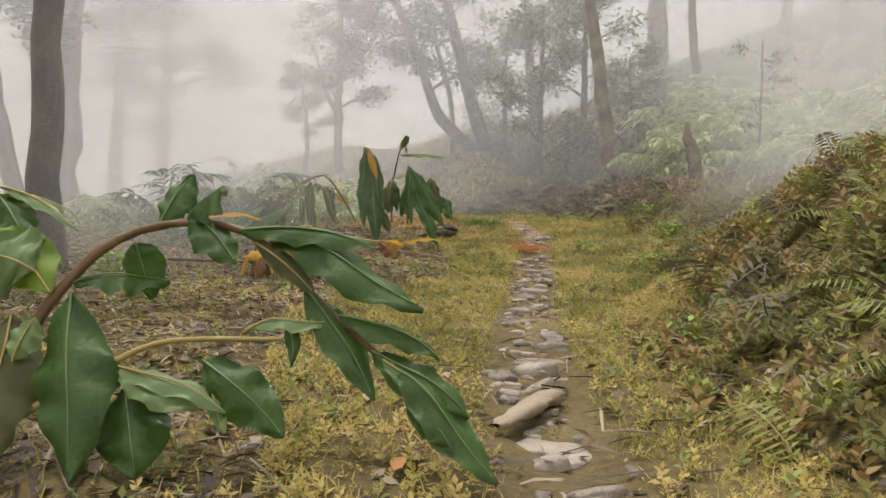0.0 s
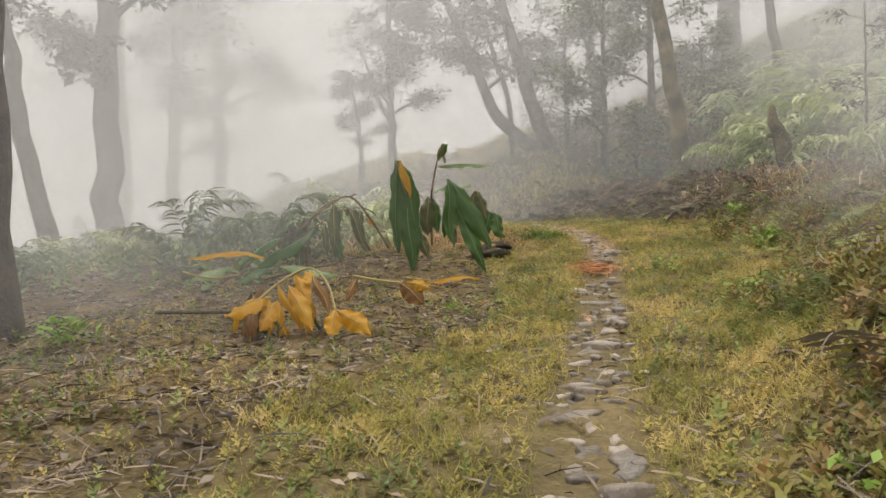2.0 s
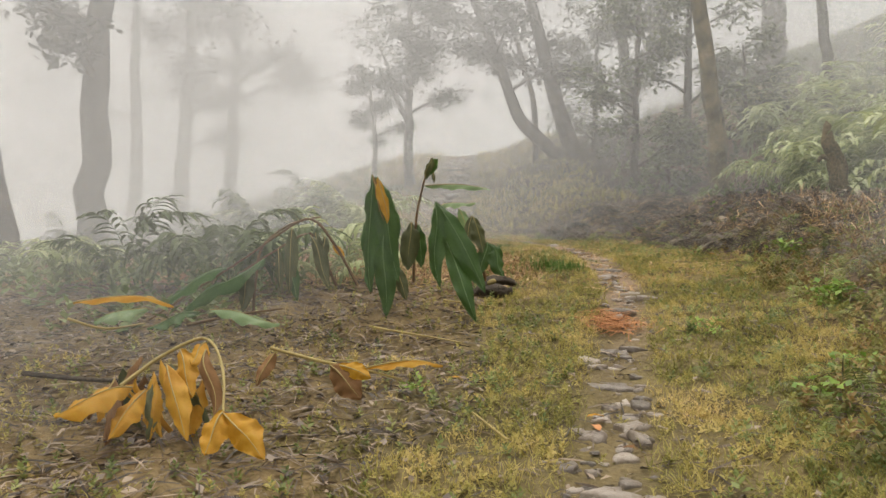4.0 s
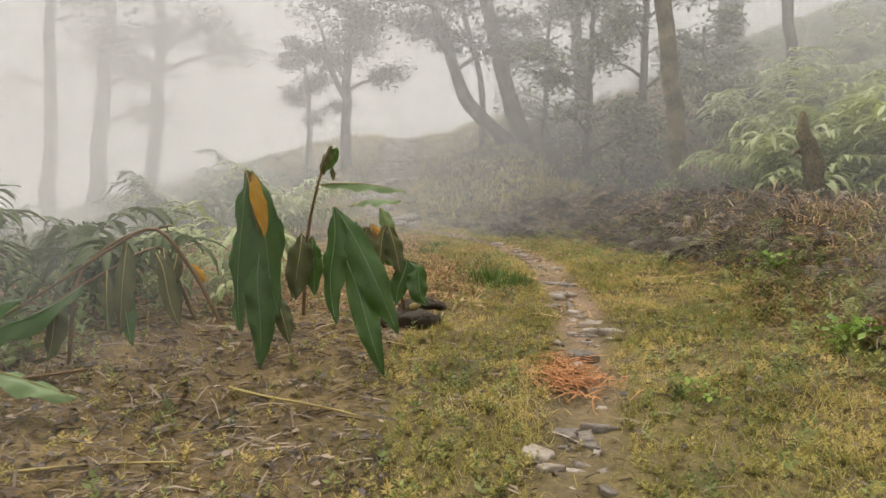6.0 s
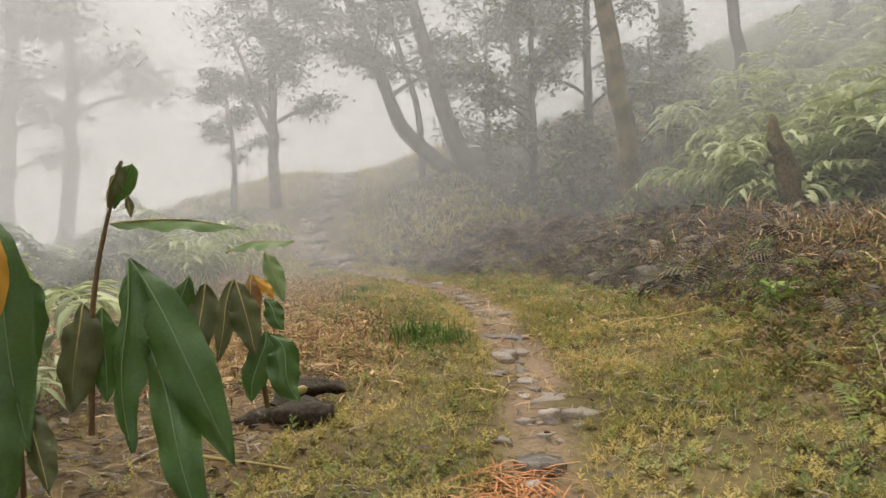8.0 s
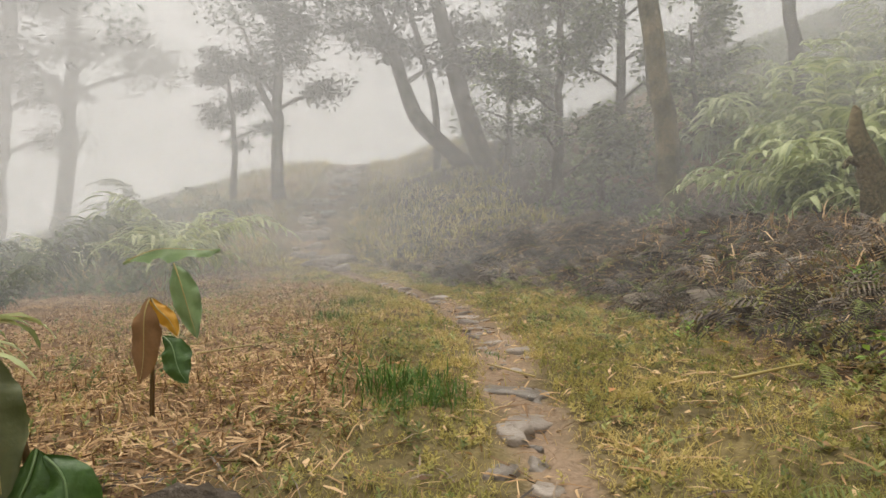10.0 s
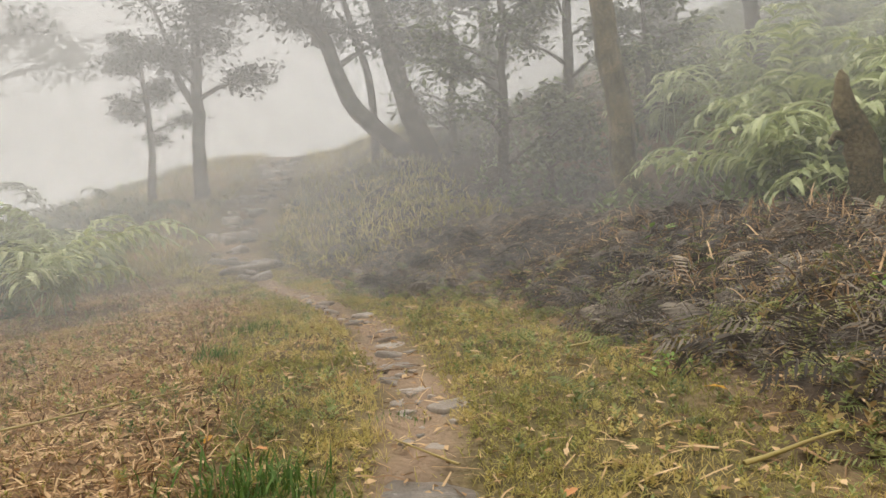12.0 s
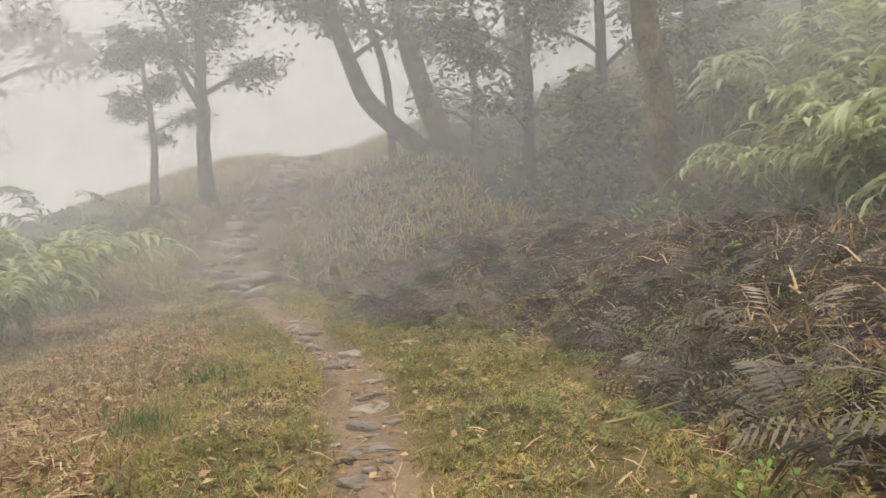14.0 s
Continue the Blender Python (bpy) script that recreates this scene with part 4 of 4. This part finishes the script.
stuff("grass", so, GRASS, "short yellow olive grass and moss beside the track", "grass")

so = Soup()
p, g = scatter(46000, -5.4, 6.0, -1.5, 26, lambda d, y: np.where(np.abs(d) < 0.35, 0.0, 1) * np.where((d > left_edge(y)) & (d < right_edge(y)), 0.5, np.where(d < 0, 0.35, np.where(d < right_edge(y) + 1.1, 1.0, 0.18 + 0.6 * (y < 11)))), 12)
keep = g.uniform(0, 1, len(p)) < 0.15 + 0.85 * patch(p, 1.7, 2.0) ** 2
p = p[keep]
lay(so, T_HERB, p, g, 0.05 + 0.07 * g.uniform(0, 1, len(p)) ** 2, (-0.3, 0.3), 0.3)
stuff("herbs", so, HERB, "low leafy herbs among moss", "herb")

for lit_name, lit_mat, lit_label, y0, y1, sd in (("wet_litter", WET, "dark wet straw and dead leaves on the soil", -1.5, 13.4, 13), ("leaf_litter", LITTER, "brown dry straw and dead leaves on the soil", 13, 26, 40)):
    so = Soup()
    p, g = scatter(80000, -8.5, 7.5, y0 - 0.5, y1 + 1.5, lambda d, y: np.where(d < left_edge(y), 1, np.where(d > right_edge(y), 0.55, 0.14)), sd)
    lay(so, T_STRAW, p + [0, 0, 0.02], g, np.stack([g.uniform(0.05, 0.28, len(p)), g.uniform(0.15, 0.45, len(p)), g.uniform(0.1, 0.4, len(p))], -1), (-0.25, 0.35), 0.8)
    p, g = scatter(28000, -8.5, 7.5, y0, y1, lambda d, y: np.where(d < left_edge(y), 1, np.where(d > right_edge(y), 0.5, 0.2)), sd + 1)
    lay(so, T_LEAF, p + [0, 0, 0.025], g, g.uniform(0.025, 0.085, len(p)), (-0.3, 0.5), 0.6)
    if y0 > 5:
        p, g = scatter(55000, -7.5, 0.3, 12.6, 29, lambda d, y: np.where(d < left_edge(y) + 0.3, 0.3 + 0.7 * patch(np.stack([d, y], -1), 2.1, 1.0), 0.05), 32)
        lay(so, T_BLADE, p, g, g.uniform(0.05, 0.16, len(p)), (0.0, 1.2), 0.8)
        p, g = scatter(18000, 1.2, 8.5, 11, 24, lambda d, y: np.where(d > right_edge(y) + 1.0, patch(np.stack([d, y], -1), 1.3, 2.0) ** 2, 0.0), 33)
        lay(so, T_BLADE, p + [0, 0, 0.05], g, g.uniform(0.08, 0.3, len(p)), (0.0, 1.2), 0.8)
    stuff(lit_name, so, lit_mat, lit_label, "litter")
so = Soup()
p, g = scatter(34000, 0.0, 7.5, -1.5, 19, lambda d, y: (1 - 0.85 * sm(y, 13, 16.5)) * np.where(d > right_edge(y) - 0.1, 0.35 + 0.65 * patch(np.stack([d, y], -1), 1.9, 0.7), 0), 41)
lay(so, T_HERB, p, g, g.uniform(0.05, 0.17, len(p)), (-0.3, 0.3), 0.4)
stuff("bank_herbs", so, surface("bank_herb_leaf", [(0.15, (0.07, 0.065, 0.025)), (0.4, (0.22, 0.20, 0.06)), (0.55, (0.32, 0.20, 0.08)), (0.68, (0.30, 0.32, 0.085)), (0.9, (0.52, 0.48, 0.17))], 0.6, 2, 10, 0, 0.6, 0.3, 0.25, tone=True), "tangled olive and brown herbs on the bank", "herb")

so = Soup()
p, g = scatter(19000, 0.3, 10.5, -1.5, 31, lambda d, y: np.where(d > right_edge(y) + 0.15, np.clip(1.2 - 0.08 * d, 0.2, 1) * (0.07 + 0.93 * sm(y, 12.5, 18)), 0.0), 15)
for k in range(3):
    q = p[k::3]
    lay(so, pinnate(9, 1.7 + 0.5 * k, 0.02), q, g, g.uniform(0.22, 0.55, len(q)) * (0.7 + 0.5 * patch(q, 1.3, 0.5)), (-0.35, 0.75), 0.7, 0.5)
p, g = scatter(30000, 0.3, 9.5, -1.5, 30, lambda d, y: np.where(d > right_edge(y) + 0.1, 0.3 + 0.7 * sm(y, 12, 17), 0.0), 16)
lay(so, T_STRAW, p + [0, 0, 0.1] * g.uniform(0, 1.6, (len(p), 1)), g, np.stack([g.uniform(0.12, 0.4, len(p)), np.full(len(p), 0.25), g.uniform(0.3, 0.9, len(p))], -1), (-0.9, 0.9), 0.8)
stuff("dead_ferns", so, DARKF, "dark tangle of dead fern fronds on the bank", "fern")

so = Soup()
p, g = scatter(5200, 0.3, 7.5, -1, 26, lambda d, y: np.where((d > right_edge(y) - 0.2) & (d < right_edge(y) + 1.6), 0.85, 0.12), 17)
lay(so, pinnate(12, 1.5, 0.014), p, g, g.uniform(0.14, 0.4, len(p)), (-0.3, 0.6), 0.5)
stuff("small_ferns", so, HERB, "small green ferns along the foot of the bank", "fern")

so = Soup()
p, g = scatter(26000, 5.5, 30, 6, 48, lambda d, y: np.where(d > 5.5, 0.12 + 0.6 * sm(d, 12, 15), 0), 18)
lay(so, T_HERB, p, g, g.uniform(0.2, 0.55, len(p)), (-0.3, 0.3), 0.3)
p, g = scatter(9000, -22, -3, 10, 46, lambda d, y: np.where(d < -4 - 2.5 * sm(y, 14, 16) * (1 - sm(y, 22, 24)), 0.6, 0), 19)
lay(so, T_HERB, p, g, g.uniform(0.12, 0.42, len(p)), (-0.3, 0.3), 0.3)
stuff("undergrowth", so, surface("undergrowth_leaf", [(0.2, (0.10, 0.14, 0.045)), (0.55, (0.20, 0.25, 0.09)), (0.85, (0.36, 0.40, 0.17))], 0.6, 1, 10, 0, 0.6, 0.3, 0.25, tone=True), "dense low green undergrowth on the slopes", "undergrowth")

so = Soup()
g = np.random.default_rng(5)
tuft_spots = [(0.72, 15.5, 300, 0.2), (1.39, 16.62, 70, 0.09), (-0.3, 20.4, 160, 0.16), (-0.35, 19.0, 180, 0.15), (0.9, 15.0, 200, 0.18)]
for x, y, n, h in tuft_spots:
    q = g.normal(size=(n, 2)) * [h * 0.9, h * 0.7] + [x, y]
    lay(so, T_BLADE, on_ground(q[:, 0], q[:, 1]), g, h * g.uniform(0.4, 1, n), (0.6, 1.4), 0.5)
stuff("green_tufts", so, surface("fresh_grass", [(0.2, (0.06, 0.12, 0.02)), (0.8, (0.14, 0.24, 0.05))], 0.6, 2, 12, 0, 0.6, 0.3, 0.3), "fresh green grass tufts beside the track", "grass")

so = Soup()
q = g.normal(size=(420, 2)) * [0.13, 0.24] + [1.28, 11.5]
lay(so, T_STRAW, on_ground(q[:, 0], q[:, 1], 0.05), g, np.stack([g.uniform(0.1, 0.3, 420), np.full(420, 0.25), np.full(420, 0.3)], -1), (-0.2, 0.25), 0.5)
stuff("orange_needles", so, NEEDLE, "heap of orange dry needles on the track", "needles")

for x, y, n, size in ((3.6, 12.1, 26, 0.2), (4.05, 15.0, 30, 0.17), (3.45, 12.0, 10, 0.16), (-3.13, 7.15, 34, 0.16), (4.33, 20.4, 4, 0.22), (2.25, 8.6, 14, 0.12), (1.35, 4.2, 5, 0.12), (3.2, 17.0, 8, 0.12), (2.1, 11.0, 14, 0.12), (2.9, 9.8, 16, 0.14), (4.6, 16.6, 8, 0.14), (-0.3, 8.9, 10, 0.1)):
    herb = thing("leafy_herb", "small bright green leafy herb in the litter", "herb", "bright herbs", (x, y, float(height(x, y))))
    st, lv_ = Soup(), Soup()
    for k in range(max(2, n // 6)):
        e = g.normal(size=2) * size * 0.7
        tube(st, curve([(0, 0, -0.03), (e[0] * 0.5, e[1] * 0.5, size * 0.7), (e[0], e[1], size * 1.3)], 6), np.linspace(0.005, 0.002, 6), 4)
    q = np.concatenate([g.normal(size=(n * 3, 2)) * size * 0.65, g.uniform(0.3, 1.4, (n * 3, 1)) * size], 1)
    lay(lv_, T_LEAF, q, g, size * g.uniform(0.35, 0.7, n * 3), (-0.2, 0.7), 0.5)
    part("stem", st, STEM, herb)
    tagged(part("leaf", lv_, BRIGHT, herb), kind="stuff")

# fallen leaves one by one
for i, (x, y) in enumerate(((0.75, 3.5), (0.9, 8.3), (0.95, 8.6), (1.0, 8.0), (-0.15, 2.35), (0.0, 9.3), (3.0, 15.9), (2.15, 15.2), (3.4, 16.4), (-1.3, 10.6), (1.05, 2.6), (2.2, 3.3), (2.5, 3.9), (0.6, 16.0), (0.3, 16.2), (3.9, 17.9))):
    so = Soup()
    lv, lf = blade(0.1 + 0.02 * (i % 3), 0.055, 0.3, 0.5, 0.3, 0.003, 6, i)
    so.add(lv @ rot_z(i * 1.9).T, lf)
    ob = part("fallen_leaf", so, (BROWNL, NEEDLE, YELLOW)[i % 3])
    ob.location = (x, y, float(height(x, y)) + 0.03)
    tagged(ob, "curled orange brown fallen leaf on moss", "leaf", "fallen leaves")

# ---- stones of the track ----
track = tagged(new("stone_track"), "rough flat stones set along the footpath", "path", kind="structure")
g = np.random.default_rng(9)
stones = []
for k in range(9):
    so = Soup()
    a = np.arange(10) / 10 * 2 * np.pi
    rim = (1 + 0.3 * g.normal(size=10)).clip(0.5, 1.5)
    prof = [(1.0, -0.5), (1.03, 0.1), (0.93, 0.33), (0.55, 0.42), (0.02, 0.45)]
    v = np.array([[[c * rim[j] * math.cos(a[j]), c * rim[j] * math.sin(a[j]) * 0.72, h + 0.05 * g.normal() * (c < 0.95)] for j in range(10)] for c, h in prof])
    so.add(v.reshape(-1, 3), grid_faces(5, 10, True))
    me = so.mesh("stone")
    me.materials.append(STONE)
    stones.append(me)
placed = []
for x, y, size in ((1.58, 15.5, 0.26), (1.76, 16.89, 0.2), (1.51, 17.38, 0.17), (1.62, 14.8, 0.2), (1.33, 18.27, 0.19), (1.28, 19.2, 0.17), (0.8, 20.85, 0.14), (1.05, 9.45, 0.2), (0.5, 4.2, 0.19), (0.42, 2.75, 0.16), (1.7, 13.3, 0.16), (0.55, 5.6, 0.15)):
    placed.append((x, y, size))
    ob = new("stone", stones[len(placed) % 9])
    ob.parent = track
    ob.location = (x, y, float(height(x, y)) - size * 0.05)
    ob.rotation_euler = (0.04, -0.03, y)
    ob.scale = (size, size, size * 0.32)
LAID = ((115, 2.0, 10.5, 0.085, 0.035, 0.09), (26, 10.5, 15.5, 0.12, 0.04, 0.12), (45, 16, 24, 0.12, 0.03, 0.10), (60, 26, 41, 0.28, 0.12, 0.2))
for count, y0, y1, wide, least, more in LAID:
    done = 0
    for i in range(count * 6):
        y = y0 + (y1 - y0) * g.uniform()
        x = float(path_x(y)) + g.normal() * wide + 0.05 * math.sin(y * 3)
        size = least + more * g.uniform() ** 1.6
        if any(abs(y - q[1]) < 0.5 and math.hypot(x - q[0], y - q[1]) < 0.72 * (size + q[2]) for q in placed):
            continue
        placed.append((x, y, size))
        ob = new("stone", stones[i % 9])
        ob.parent = track
        ob.location = (x, y, float(height(x, y)) + size * (g.uniform(-0.3, 0.2) if y < 25 else 0.25))
        ob.rotation_euler = (g.normal() * 0.16, g.normal() * 0.16, g.uniform(0, 6.28))
        ob.scale = (size, size, size * g.uniform(0.5, 0.9))
        done += 1
        if done == count:
            break
